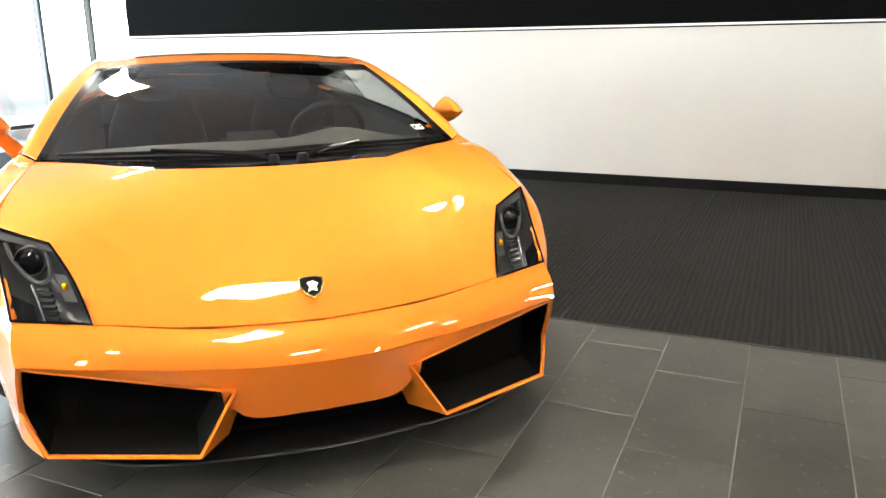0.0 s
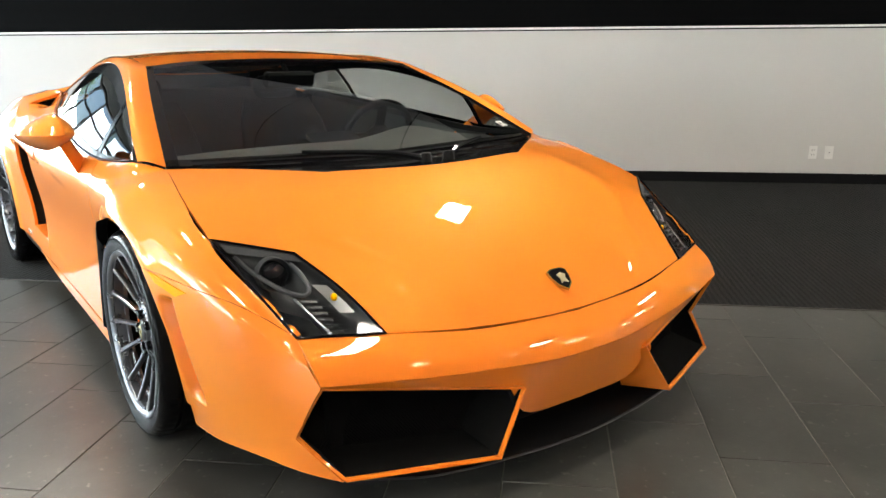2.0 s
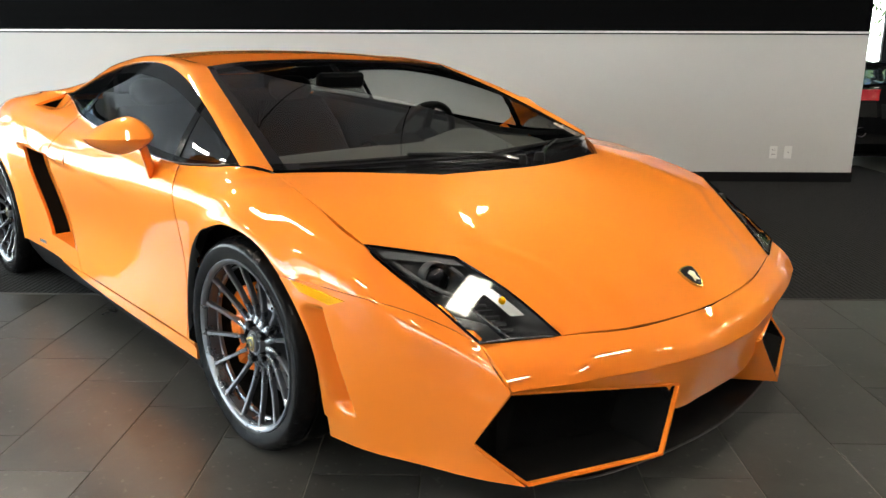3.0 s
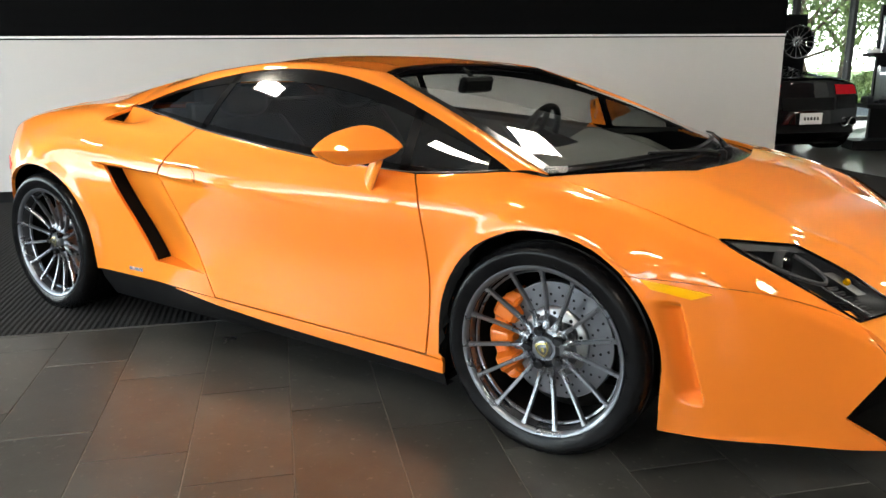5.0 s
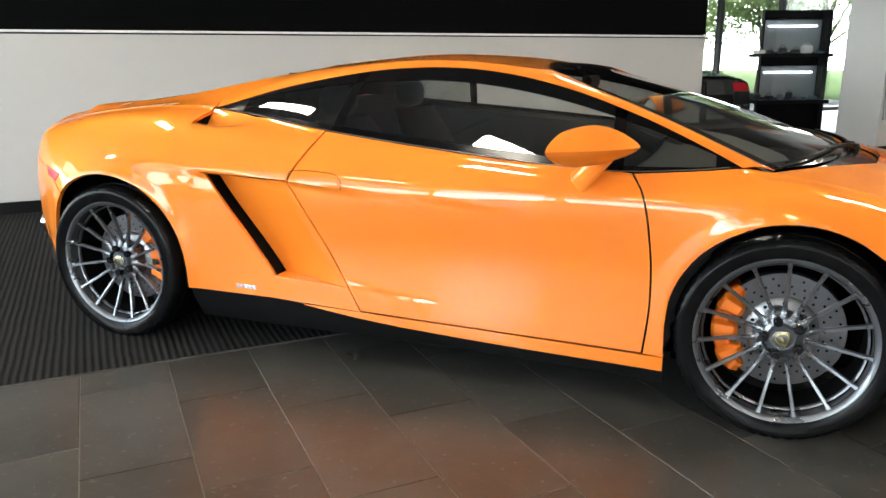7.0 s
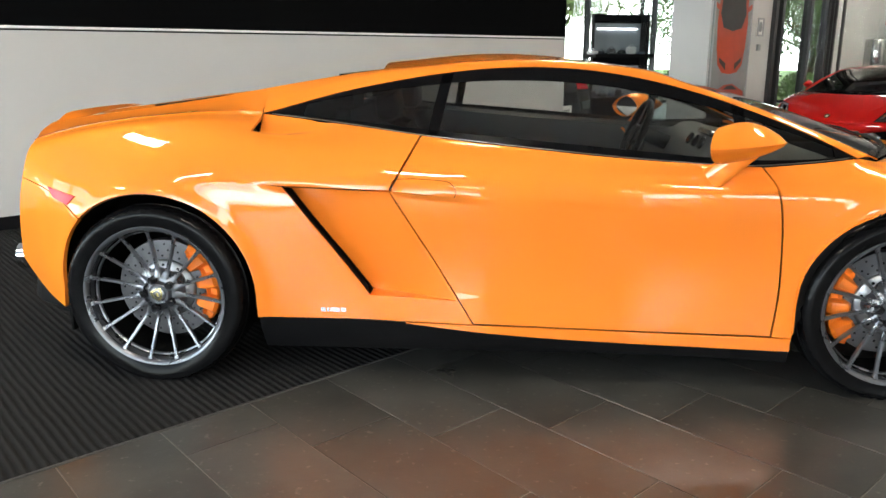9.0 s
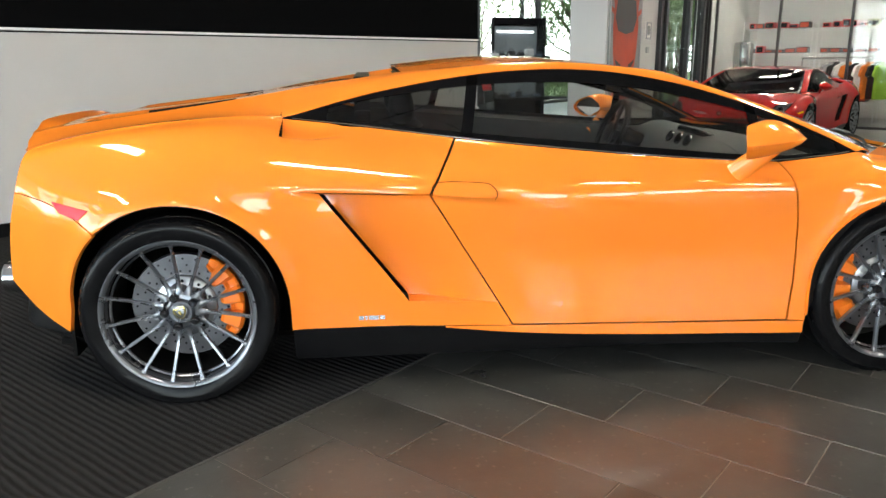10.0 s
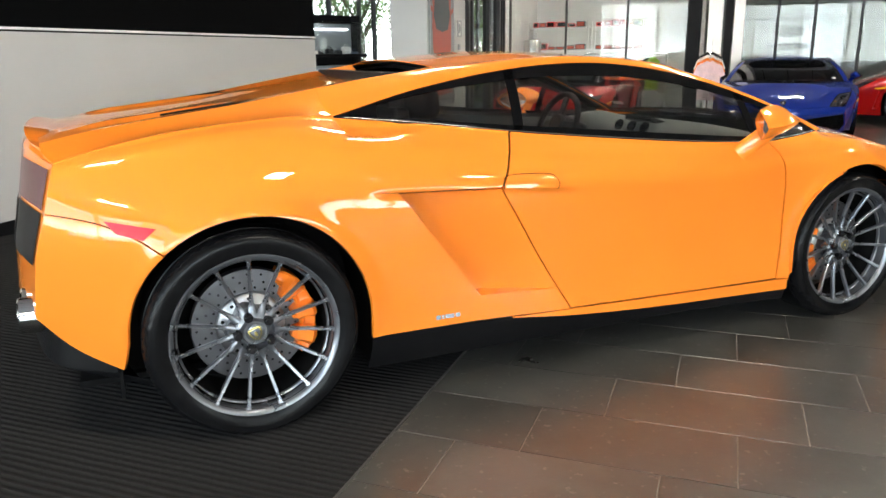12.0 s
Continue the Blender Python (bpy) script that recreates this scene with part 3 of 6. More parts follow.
S_CRE = table([(2.2, .715, .40), (2.06, .76, .45), (1.9, .835, .51), (1.73, .887, .575), (1.5, .922, .61), (1.28, .932, .69), (1.0, .914, .69), (.6, .905, .675), (.1, .905, .675),
               (-.43, .907, .703), (-.8, .905, .72), (-1.05, .918, .745), (-1.28, .94, .725), (-1.5, .916, .69), (-1.68, .848, .68), (-1.82, .765, .67), (-1.92, .70, .65)])
S_FLA = table([(2.2, .712, .32), (2.06, .765, .35), (1.9, .830, .38), (1.73, .880, .40), (1.5, .912, .42), (1.28, .93, .45), (1.0, .902, .45), (.6, .887, .45), (.1, .884, .45),
               (-.43, .890, .45), (-.8, .91, .45), (-1.05, .93, .45), (-1.28, .945, .45), (-1.5, .915, .45), (-1.68, .848, .45), (-1.82, .765, .46), (-1.92, .70, .47)])
S_FOO = table([(2.2, .68, .16), (2.06, .752, .20), (1.9, .80, .17), (1.73, .842, .145), (1.5, .86, .13), (1.28, .89, .14), (1.0, .905, .165), (.6, .905, .18), (.1, .906, .20),
               (-.43, .908, .22), (-.8, .908, .235), (-1.05, .91, .24), (-1.28, .905, .24), (-1.5, .88, .24), (-1.68, .835, .24), (-1.82, .745, .28), (-1.92, .69, .34)])


def smooth_at(tab, x):
    """Cubic (Hermite) reading of a table at x."""
    xs = tab[:, 0]
    x = min(max(x, xs[0]), xs[-1])
    i = int(np.clip(np.searchsorted(xs, x) - 1, 0, len(xs) - 2))

    def slope(k):
        a, b = max(k - 1, 0), min(k + 1, len(xs) - 1)
        return (tab[b, 1:] - tab[a, 1:]) / (xs[b] - xs[a])

    h = xs[i + 1] - xs[i]
    t = (x - xs[i]) / h
    return ((2 * t**3 - 3 * t**2 + 1) * tab[i, 1:] + (t**3 - 2 * t**2 + t) * h * slope(i)
            + (-2 * t**3 + 3 * t**2) * tab[i + 1, 1:] + (t**3 - t**2) * h * slope(i + 1))


SECTIONS = {}


def section(x):
    """The half section at x as dense (y, z), top to foot."""
    key = round(x, 3)
    if key not in SECTIONS:
        SECTIONS[key] = spline([smooth_at(tab, key) for tab in (S_TOP, S_SHO, S_CRE, S_FLA, S_FOO)], 90)
    return SECTIONS[key]


def ease(t):
    t = min(max(t, 0.0), 1.0)
    return t * t * (3 - 2 * t)


def flank(x, z, slot=False):
    """How far out the car's side lies at x and height z."""
    s = section(x)
    y = float(np.interp(-z, -s[:, 1], s[:, 0]))
    # pressed crease along the door
    zc = np.interp(x, [-0.9, -0.43, 0.1, 0.45], [0.728, 0.706, 0.674, 0.655])
    a = 0.010 * ease((0.55 - x) / 0.9) * ease((x + 1.02) / 0.3)
    if z < zc:
        y -= a * ease((zc - z) / 0.010) * math.exp(-(zc - z) / 0.14)
    # lower crease that rises from the sill behind the front wheel towards the scoop
    zl = np.interp(x, [-0.5, -0.19, 0.2, 0.85], [0.338, 0.322, 0.280, 0.238])
    if -0.6 < x < 0.85:
        y += 0.0014 * ease((0.85 - x) / 0.9) * math.exp(-((z - zl) / (0.014 if z > zl else 0.05)) ** 2)
    # raised lips round the wheel arches
    for hx, hz, r in ((1.285, 0.33, 0.352), (-1.275, 0.33, 0.368)):
        d = math.hypot(x - hx, z - hz) - r
        if -0.02 < d < 0.12 and z > 0.2:
            y += 0.008 * math.exp(-(d / 0.035) ** 2)
    # pressed vertical slot in the front bumper
    if slot:
        xe = np.interp(z, [0.22, 0.52], [1.745, 1.675])
        w = ease((0.53 - z) / 0.03) * ease((z - 0.235) / 0.03)
        if x < xe:
            y -= 0.036 * w * ease((x - (xe - 0.085)) / 0.070) * ease((xe - x) / 0.006)
    return y


def skin(xz, slot=False, sink=None):
    """Lifts a grid of (x, z) on to the flank."""
    P = np.zeros((*xz.shape[:2], 3))
    n, m = xz.shape[:2]
    for i in range(n):
        for j in range(m):
            x, z = xz[i, j]
            y = flank(x, z, slot)
            if sink:
                y -= sink(i / (n - 1), j / (m - 1))
            P[i, j] = (x, -y, z)
    return P


def lie(x, z, slot=False):
    """The outward normal of the flank."""
    e = 0.004
    fx = (flank(x + e, z, slot) - flank(x - e, z, slot)) / (2 * e)
    fz = (flank(x, z + e, slot) - flank(x, z - e, slot)) / (2 * e)
    n = np.array([-fx, -1.0, -fz])
    return n / np.linalg.norm(n)


def normals(P):
    du, dv = np.gradient(P, axis=0), np.gradient(P, axis=1)
    n = np.cross(du, dv)
    n /= np.linalg.norm(n, axis=2, keepdims=True) + 1e-9
    c = np.array([0, 0, 0.35])
    mid = P[P.shape[0] // 2, P.shape[1] // 2]
    out = mid - c * np.array([1, 1, 1])
    out[0] *= 0.3 if abs(mid[0]) < 1.6 else 1.0
    if (n[P.shape[0] // 2, P.shape[1] // 2] * out).sum() < 0:
        n = -n
    return n


def ring(n, m):
    return [(i, 0) for i in range(n)] + [(n - 1, j) for j in range(1, m)] + [(i, m - 1) for i in range(n - 2, -1, -1)] + [(0, j) for j in range(m - 2, 0, -1)]


def sheet(P, depth=0.014, gap=0.0013, seams="lrbt"):
    """A panel: the surface, drawn in by the gap along its seams, with its edges turned inwards."""
    n, m = P.shape[:2]
    Q = P.copy()
    for key, a, b in (("l", 0, 1), ("r", n - 1, n - 2)):
        if key in seams:
            d = P[b] - P[a]
            l = np.linalg.norm(d, axis=1, keepdims=True)
            Q[a] += d / np.maximum(l, 1e-6) * np.minimum(gap, l * 0.4)
    for key, a, b in (("b", 0, 1), ("t", m - 1, m - 2)):
        if key in seams:
            d = P[:, b] - P[:, a]
            l = np.linalg.norm(d, axis=1, keepdims=True)
            Q[:, a] += d / np.maximum(l, 1e-6) * np.minimum(gap, l * 0.4)
    P = Q
    N = normals(P)
    g = Geo().grid(P)
    c = ((n - 1) // 2, (m - 1) // 2)
    face = np.cross(P[c[0] + 1, c[1]] - P[c], P[c[0], c[1] + 1] - P[c])
    if face @ N[c] < 0:
        g.f = [q[::-1] for q in g.f]
    if depth:
        idx = ring(n, m)
        top = [P[i, j] for i, j in idx]
        low = [P[i, j] - N[i, j] * depth for i, j in idx]
        k = len(idx)
        g.add([*map(tuple, top), *map(tuple, low)], [(i, (i + 1) % k, k + (i + 1) % k, k + i) for i in range(k)])
    return g


def flip(geo):
    g = Geo()
    g.v = [(x, -y, z) for x, y, z in geo.v]
    g.f = [f[::-1] for f in geo.f]
    return g


car = thing("sports_car", "low orange mid-engined sports car with multi-spoke grey wheels", "car", pose(0, 0.018, 0))
car.scale = (1.0, 1.02, 1.0)
SHELL = Geo()  # dark inner faces added behind the gaps, so that they read as shaded


def panel(name, P, mat=None, label="", depth=0.014, gap=0.0013, both=True, shell=True, parent=None, sharp=38, seams="lrbt", on_flank=False, slot=False, free=None):
    g = sheet(P, depth, gap, seams)
    made = []
    for geo in (g, flip(g))[: 2 if both else 1]:
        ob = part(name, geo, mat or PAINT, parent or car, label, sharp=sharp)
        made.append(ob)
        if on_flank:
            s_ = 1 if geo is g else -1
            count = P.shape[0] * P.shape[1]
            N = [lie(v[0], v[2], slot) * np.array([1, s_, 1]) for v in geo.v[:count]]
            if free is not None:
                N = [(0.0, 0.0, 0.0) if w else n_ for n_, w in zip(N, free.reshape(-1))]
            N += [(0.0, 0.0, 0.0)] * (len(geo.v) - count)
            ob.data.normals_split_custom_set_from_vertices([tuple(v) for v in N])
    if shell:
        inner = P - normals(P) * 0.016
        SHELL.grid(inner)
        if both:
            SHELL.grid(inner * np.array([1, -1, 1]))
    return made


def lines2(*pieces):
    return chain(*pieces)


# wheel arch outlines in (x, z)
def arch(hx, hz, r, a0, a1, n, k=1.0):
    a = np.radians(np.linspace(a0, a1, n))
    return [(hx + r * math.cos(t), hz + r * k * math.sin(t)) for t in a]


FA = (1.285, 0.33, 0.348)
RA = (-1.275, 0.33, 0.368)

# front fender
lo = lines2(([(.875, .215), (.938, .213)], 3), ([(.938, .213), (.937, .33)], 4), (arch(*FA, 180, 46.5, 12), 22), ([(1.525, .583), (1.735, .578), (1.9, .556), (2.060, .500)], 15))
hi = lines2(([(.810, .790), (1.0, .803), (1.125, .814), (1.208, .798)], 12), ([(1.208, .798), (1.28, .79), (1.5, .748), (1.735, .681)], 17), ([(1.735, .681), (1.9, .592), (2.062, .502)], 15))
n = len(lo)
panel("front_fender", skin(coons(lo, hi, spline([(.875, .215), (.888, .36), (.886, .50), (.872, .63), (.850, .728), (.810, .790)], 22), spline([(2.060, .500), (2.062, .502)], 22))), label="orange front fender", seams="lbt", on_flank=True)

# door
doorT = spline([(.806, .790), (.4, .812), (0, .847), (-.33, .880)], 46)
doorB = spline([(.871, .218), (.4, .226), (-.14, .239)], 46)
panel("door", skin(coons(doorB, doorT, lines2(([(.871, .218), (.884, .36), (.882, .50), (.868, .63), (.846, .728), (.806, .790)], 29)), lines2(([(-.14, .239), (-.427, .705)], 19), ([(-.427, .705), (-.33, .880)], 10)))), label="closed orange door", seams="lrb", on_flank=True)

# quarter above the crease, in front of the vent
qb = lines2(([(-.43, .711), (-.797, .722), (-.9314, .733)], 22))
qt = spline([(-.335, .882), (-.6, .912), (-.9314, .945)], 23)
P = skin(coons(qb, qt, spline([(-.43, .711), (-.335, .882)], 14), spline([(-.9314, .733), (-.9314, .945)], 14)))
for i in range(P.shape[0]):  # a ledge hollowed in before the vent
    for j in range(P.shape[1]):
        x, y, z = P[i, j]
        P[i, j, 2] -= 0.050 * ease((-0.64 - x) / 0.28) * ease((abs(y) - .672) / .022) * ease((.775 - abs(y)) / .05)
ledge_end = P[-1].copy()
panel("rear_quarter", P, label="orange rear quarter panel", seams="l", on_flank=True, free=(P[..., 0] < -0.62) & (abs(P[..., 1]) < 0.80))

# scoop: sinks from the door's edge to the black intake
sl = lines2(([(-.505, .338), (-.797, .716)], 20))
dr = lines2(([(-.194, .322), (-.430, .704)], 20))
top = spline([(-.797, .716), (-.430, .704)], 16)
bot = spline([(-.505, .338), (-.194, .322)], 16)
P = skin(coons(bot, top, sl, dr), sink=lambda s, t: 0.075 * ease(1 - s) ** 0.8)
panel("side_scoop", P, label="sunken orange scoop behind the door", seams="r")
ledge = np.array([(p[0], -flank(p[0], p[2] - .002), p[2] - .002) for p in P[:, 0]])
panel("scoop_floor", np.stack([ledge, P[:, 0]], 0), None, "", depth=0, gap=0, shell=False)
deep = P[0]
edge = np.array([(x, -flank(x, z), z) for x, z in sl])
panel("side_intake", np.stack([edge * np.array([1, 1, 1]) + np.array([-.004, 0.012, 0]), deep + np.array([-.03, .05, 0]), deep], 0), VOID, "black side air intake", depth=0, gap=0, shell=False)
panel("scoop_roof", np.stack([P[:, -1], np.array([(p[0], -flank(p[0], p[2]), p[2] + .001) for p in P[:, -1]])], 0), None, "", depth=0, gap=0, shell=False)

# quarter between the intake and the rear arch, and the skirt under the scoop
left = lines2(([(-.9314, .733), (-.9314, .462)], 9), (arch(*RA, 21, 2, 4), 4), ([(-.907, .343), (-.906, .252)], 6))[::-1]
right = lines2(([(-.500, .250), (-.506, .336)], 5), ([(-.506, .336), (-.799, .718)], 14))
panel("rear_fender", skin(coons(spline([(-.906, .252), (-.5, .248)], 20), spline([(-.9314, .733), (-.799, .721)], 20), left, right)), label="orange rear fender", seams="", on_flank=True)
panel("side_skirt", skin(coons(spline([(-.500, .249), (-.142, .236)], 14), spline([(-.506, .336), (-.194, .320)], 14), spline([(-.500, .249), (-.506, .336)], 8), spline([(-.142, .236), (-.194, .320)], 8))), gap=0.0, on_flank=True)
panel("sill", skin(coons(spline([(-.38, .236), (-.1, .206), (.3, .183), (.940, .164)], 40), spline([(-.38, .2405), (.3, .225), (.940, .2115)], 40), spline([(-.38, .236), (-.38, .2405)], 5), spline([(.940, .164), (.940, .2115)], 5))), gap=0.001, label="orange sill")

# quarter over and behind the rear arch
lo = lines2((arch(*RA, 21, 132, 12), 26), ([(-1.522, .604), (-1.60, .660), (-1.68, .695), (-1.76, .712), (-1.82, .720)], 12))
hi = spline([(-.9314, .953), (-1.05, .957), (-1.28, .945), (-1.5, .92), (-1.68, .882), (-1.785, .852)], len(lo))
P = skin(coons(lo, hi, lines2(([(lo[0][0], lo[0][1]), (-.9314, .733)], 8), ([(-.9314, .733), (-.9314, .953)], 14)), spline([(-1.82, .720), (-1.785, .852)], 23)))
panel("rear_shoulder", P, label="orange rear shoulder over the wheel", seams="b", on_flank=True)
# black mouth between the ledge and the shoulder's front edge
front_edge = P[0, 8:]
up_e = spline(front_edge.tolist(), 14)
lo_e = ledge_end
panel("shoulder_intake", np.stack([up_e + np.array([-.004, .002, 0]), (up_e + lo_e) / 2 + np.array([-.03, .01, 0]), lo_e + np.array([-.002, 0, -.001])], 0), VOID, "black air intake behind the side window", depth=0, gap=0, shell=False)

# rear bumper side
lo = spline([(-1.662, .250), (-1.79, .315), (-1.885, .405)], 16)
hi = lines2(([(-1.522, .6035), (-1.60, .6595), (-1.68, .6945), (-1.76, .7115), (-1.82, .7195)], 15))
panel("rear_bumper", skin(coons(lo, hi, lines2(([(-1.662, .250), (-1.643, .33)], 5), (arch(*RA, 180, 132.5, 6), 14)), spline([(-1.885, .405), (-1.86, .58), (-1.82, .7195)], 20))), label="orange side of the rear bumper", seams="t", on_flank=True)

# front bumper side, with its pressed slot
lo = spline([(1.617, .133), (1.8, .142), (1.98, .155), (2.175, .160)], 110)
hi = spline([(1.525, .5825), (1.735, .5775), (1.9, .5555), (2.062, .499)], 110)
fr = lines2(([(2.175, .160), (2.062, .245)], 16), ([(2.062, .245), (2.155, .402)], 22), ([(2.155, .402), (2.062, .499)], 18))
bk = lines2(([(1.617, .133), (1.633, .33)], 16), (arch(*FA, 0, 46.5, 10), 40))
panel("front_bumper", skin(coons(lo, hi, bk, fr), slot=True), label="orange side of the front bumper", seams="t", on_flank=True, slot=True)

# bonnet
HL_TOP, HL_KINK, HL_IN, HL_OUT = (1.735, -.811, .681), (1.889, -.653, .652), (2.142, -.548, .489), (2.064, -.739, .497)
edge_r = lines2(([(1.21, -.756, .797), (1.28, -.762, .79), (1.5, -.795, .748), HL_TOP], 18), ([HL_TOP, HL_KINK], 8), ([HL_KINK, (2.02, -.592, .576), HL_IN], 12))
edge_l = edge_r * np.array([1, -1, 1])
rear = lines2(([(1.21, -.756, .797), (1.37, -.585, .801), (1.545, -.385, .793)], 12), ([(1.545, -.385, .793), (1.60, 0, .790), (1.545, .385, .793)], 22), ([(1.545, .385, .793), (1.37, .585, .801), (1.21, .756, .797)], 12))
front = spline([HL_IN, (2.205, -.30, .470), (2.232, 0, .462), (2.205, .30, .470), (2.142, .548, .489)], len(rear))
P = coons(rear, front, edge_r, edge_l)


def plate(known, xy):
    """Heights of a thin plate bent through the known (x, y, z), read at xy."""
    k = np.array(known, float)

    def ker(p, q):
        r2 = ((p[:, None] - q[None]) ** 2).sum(-1)
        return 0.5 * r2 * np.log(r2 + 1e-12)

    A = np.c_[np.ones(len(k)), k[:, :2]]
    M_ = np.block([[ker(k[:, :2], k[:, :2]) + 1e-5 * np.eye(len(k)), A], [A.T, np.zeros((3, 3))]])
    w = np.linalg.solve(M_, np.r_[k[:, 2], np.zeros(3)])
    return ker(xy, k[:, :2]) @ w[:-3] + np.c_[np.ones(len(xy)), xy] @ w[-3:]


rim_pts = np.vstack([rear[::3], front[::3], edge_r[2:-1:3], edge_l[2:-1:3], [(2.174, 0, .529), (2.10, 0, .580), (2.0, 0, .636), (1.9, 0, .682), (1.75, 0, .741), (2.15, -.3, .531), (2.15, .3, .531), (2.05, -.3, .596), (2.05, .3, .596), (1.9, -.3, .675), (1.9, .3, .675)]])
P[..., 2] = plate(rim_pts, P[..., :2].reshape(-1, 2)).reshape(P.shape[:2])
n, m = P.shape[:2]
for i in range(n):
    for j in range(m):
        s, t = i / (n - 1), j / (m - 1)
        # two soft ridges that run from the windscreen's corners to the lamps
        P[i, j, 2] += 0.006 * math.exp(-((abs(s - .5) - .30 - .06 * t) / .022) ** 2) * math.sin(math.pi * t) ** 0.7
panel("bonnet", P, label="orange bonnet with soft ridges", both=False)

# nose: upper face down to the leading edge, lower face under it
cut = lines2(([HL_OUT, HL_IN], 8), ([HL_IN, (2.205, -.30, .466), (2.232, 0, .458)], 16))
lead = lines2(([(2.158, -.731, .409), (2.215, -.56, .398), (2.262, -.36, .384)], 12), ([(2.262, -.36, .384), (2.296, -.16, .373), (2.303, 0, .370)], 12))
full = lambda c: np.vstack([c, (c * np.array([1, -1, 1]))[-2::-1]])
P = coons(full(cut), full(lead), spline([HL_OUT, (2.115, -.738, .455), (2.158, -.731, .409)], 12), spline([HL_OUT, (2.115, -.738, .455), (2.158, -.731, .409)], 12) * np.array([1, -1, 1]))
for j in range(12):
    P[:, j, 0] += 0.010 * math.sin(math.pi * j / 11)
panel("nose", P, label="orange nose above the air intakes", both=False, seams="b")
I_TR, I_OT, I_LE, I_BO, I_BR = (2.290, -.229, .314), (2.150, -.727, .400), (2.058, -.757, .245), (2.180, -.687, .160), (2.312, -.326, .155)
low = lines2(([I_OT, (2.215, -.5, .362), (2.272, -.27, .322)], 12), ([(2.272, -.27, .322), (2.262, -.20, .225), (2.256, 0, .208)], 12))
P = coons(full(low), full(lead + np.array([0, 0, -.002])), spline([I_OT, (2.158, -.731, .407)], 8), spline([I_OT, (2.158, -.731, .407)], 8) * np.array([1, -1, 1]))
panel("nose_underside", P, label="orange lower nose between the intakes", both=False, gap=0.0)


def loop_frame(outer, width, back):
    """A rim round a closed outline: its face, drawn in by width, and a wall going back."""
    o = [Vector(p) for p in outer]
    c = sum(o, Vector()) / len(o)
    inner = []
    for i, p in enumerate(o):
        a, b = o[i - 1], o[(i + 1) % len(o)]
        n = ((p - a).normalized() + (b - p).normalized())
        inw = (c - p) - n * ((c - p).dot(n) / n.dot(n))
        inner.append(p + inw.normalized() * width)
    k = len(o)
    wall = [p + Vector(back) for p in inner]
    outw = [p + Vector(back) for p in o]
    faces = [(i, (i + 1) % k, k + (i + 1) % k, k + i) for i in range(k)]
    g = Geo().add([*o, *inner], faces).add([*inner, *[p + Vector(back) * .06 for p in inner]], faces).add([*o, *outw], faces)
    return g, inner, wall


outline = [I_TR, I_OT, I_LE, I_BO, I_BR]
g, inner, wall = loop_frame(outline, 0.0075, (-0.16, 0.0, 0.012))
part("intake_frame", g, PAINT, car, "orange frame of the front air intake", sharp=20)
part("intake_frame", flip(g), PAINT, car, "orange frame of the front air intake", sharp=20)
k = len(inner)
duct = Geo().add([*[p + Vector((-.008, 0, .0005)) for p in inner], *wall], [(i, (i + 1) % k, k + (i + 1) % k, k + i) for i in range(k)]).add(wall, [tuple(range(k))])
part("air_intake", duct, VOID, car, "black front air intake", sharp=20)
part("air_intake", flip(duct), VOID, car, "black front air intake", sharp=20)
# mesh in the intake: crossing strands between the duct's back corners
mesh_g = Geo()
A, B, D, E = wall[0], wall[1], wall[3], wall[4]
fwd = Vector((0.012, 0, 0))
for q in range(64):
    for sgn in (1, -1):
        s0 = q / 44 - (0.45 if sgn > 0 else 0.0)
        s1 = s0 + 0.45 * sgn
        t0, t1 = 0.0, 1.0
        pts = []
        for t in (0.0, 0.5, 1.0):
            s = s0 + (s1 - s0) * t
            if 0.0 <= s <= 1.0:
                pts.append((1 - t) * ((1 - s) * E + s * D) + t * ((1 - s) * A + s * B) + fwd)
        if len(pts) > 1:
            mesh_g.tube(pts, 0.0016, 4, caps=False)
part("intake_mesh", mesh_g, VOID, car, "black honeycomb mesh", sharp=None)
part("intake_mesh", flip(mesh_g), VOID, car, "black honeycomb mesh", sharp=None)
# fin between the intake and the centre
fin = Geo().add([I_TR, I_BR, (2.19, -.25, .150), (2.19, -.215, .235), (2.27, -.262, .325)], [(0, 1, 2, 3), (0, 3, 4)])
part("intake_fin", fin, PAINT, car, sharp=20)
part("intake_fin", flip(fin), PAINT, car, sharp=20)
# black mouth over the splitter, and the splitter
mo = Geo().add([(2.25, -.20, .225), (2.25, .20, .225), (2.10, .25, .23), (2.10, -.25, .23), (2.10, -.32, .10), (2.10, .32, .10)], [(0, 1, 2, 3), (3, 2, 5, 4)])
part("lower_grille", mo, VOID, car, "black lower opening under the nose", sharp=20)
sp = spline([(2.14, -.62, .125), (2.235, -.42, .118), (2.285, 0, .112), (2.235, .42, .118), (2.14, .62, .125)], 30)
g = Geo().grid(np.stack([sp + np.array([-.3, 0, .0]), sp + np.array([-.012, 0, .006]), sp + np.array([0, 0, .002]), sp + np.array([0, 0, -.006]), sp + np.array([-.3, 0, -.012])], 0))
splitter = part("splitter", g, BLACK, car, "black front splitter", sharp=30)
part("splitter_edge", Geo().tube(sp + np.array([.001, 0, -.002]), .0028, 6), EDGE_GREY, splitter, "satin grey splitter edge")

# roof, pillars, screen
WS_SIDE = spline([(1.218, -.752, .806), (.85, -.672, .962), (.485, -.582, 1.096)], 22)
ROOF_SIDE = spline([(.485, -.582, 1.096), (.2, -.556, 1.128), (-.1, -.535, 1.133), (-.5, -.50, 1.103)], 22)
ROOF_SIDE2 = spline([(-.5, -.50, 1.103), (-.72, -.475, 1.072), (-.94, -.46, 1.036)], 12)
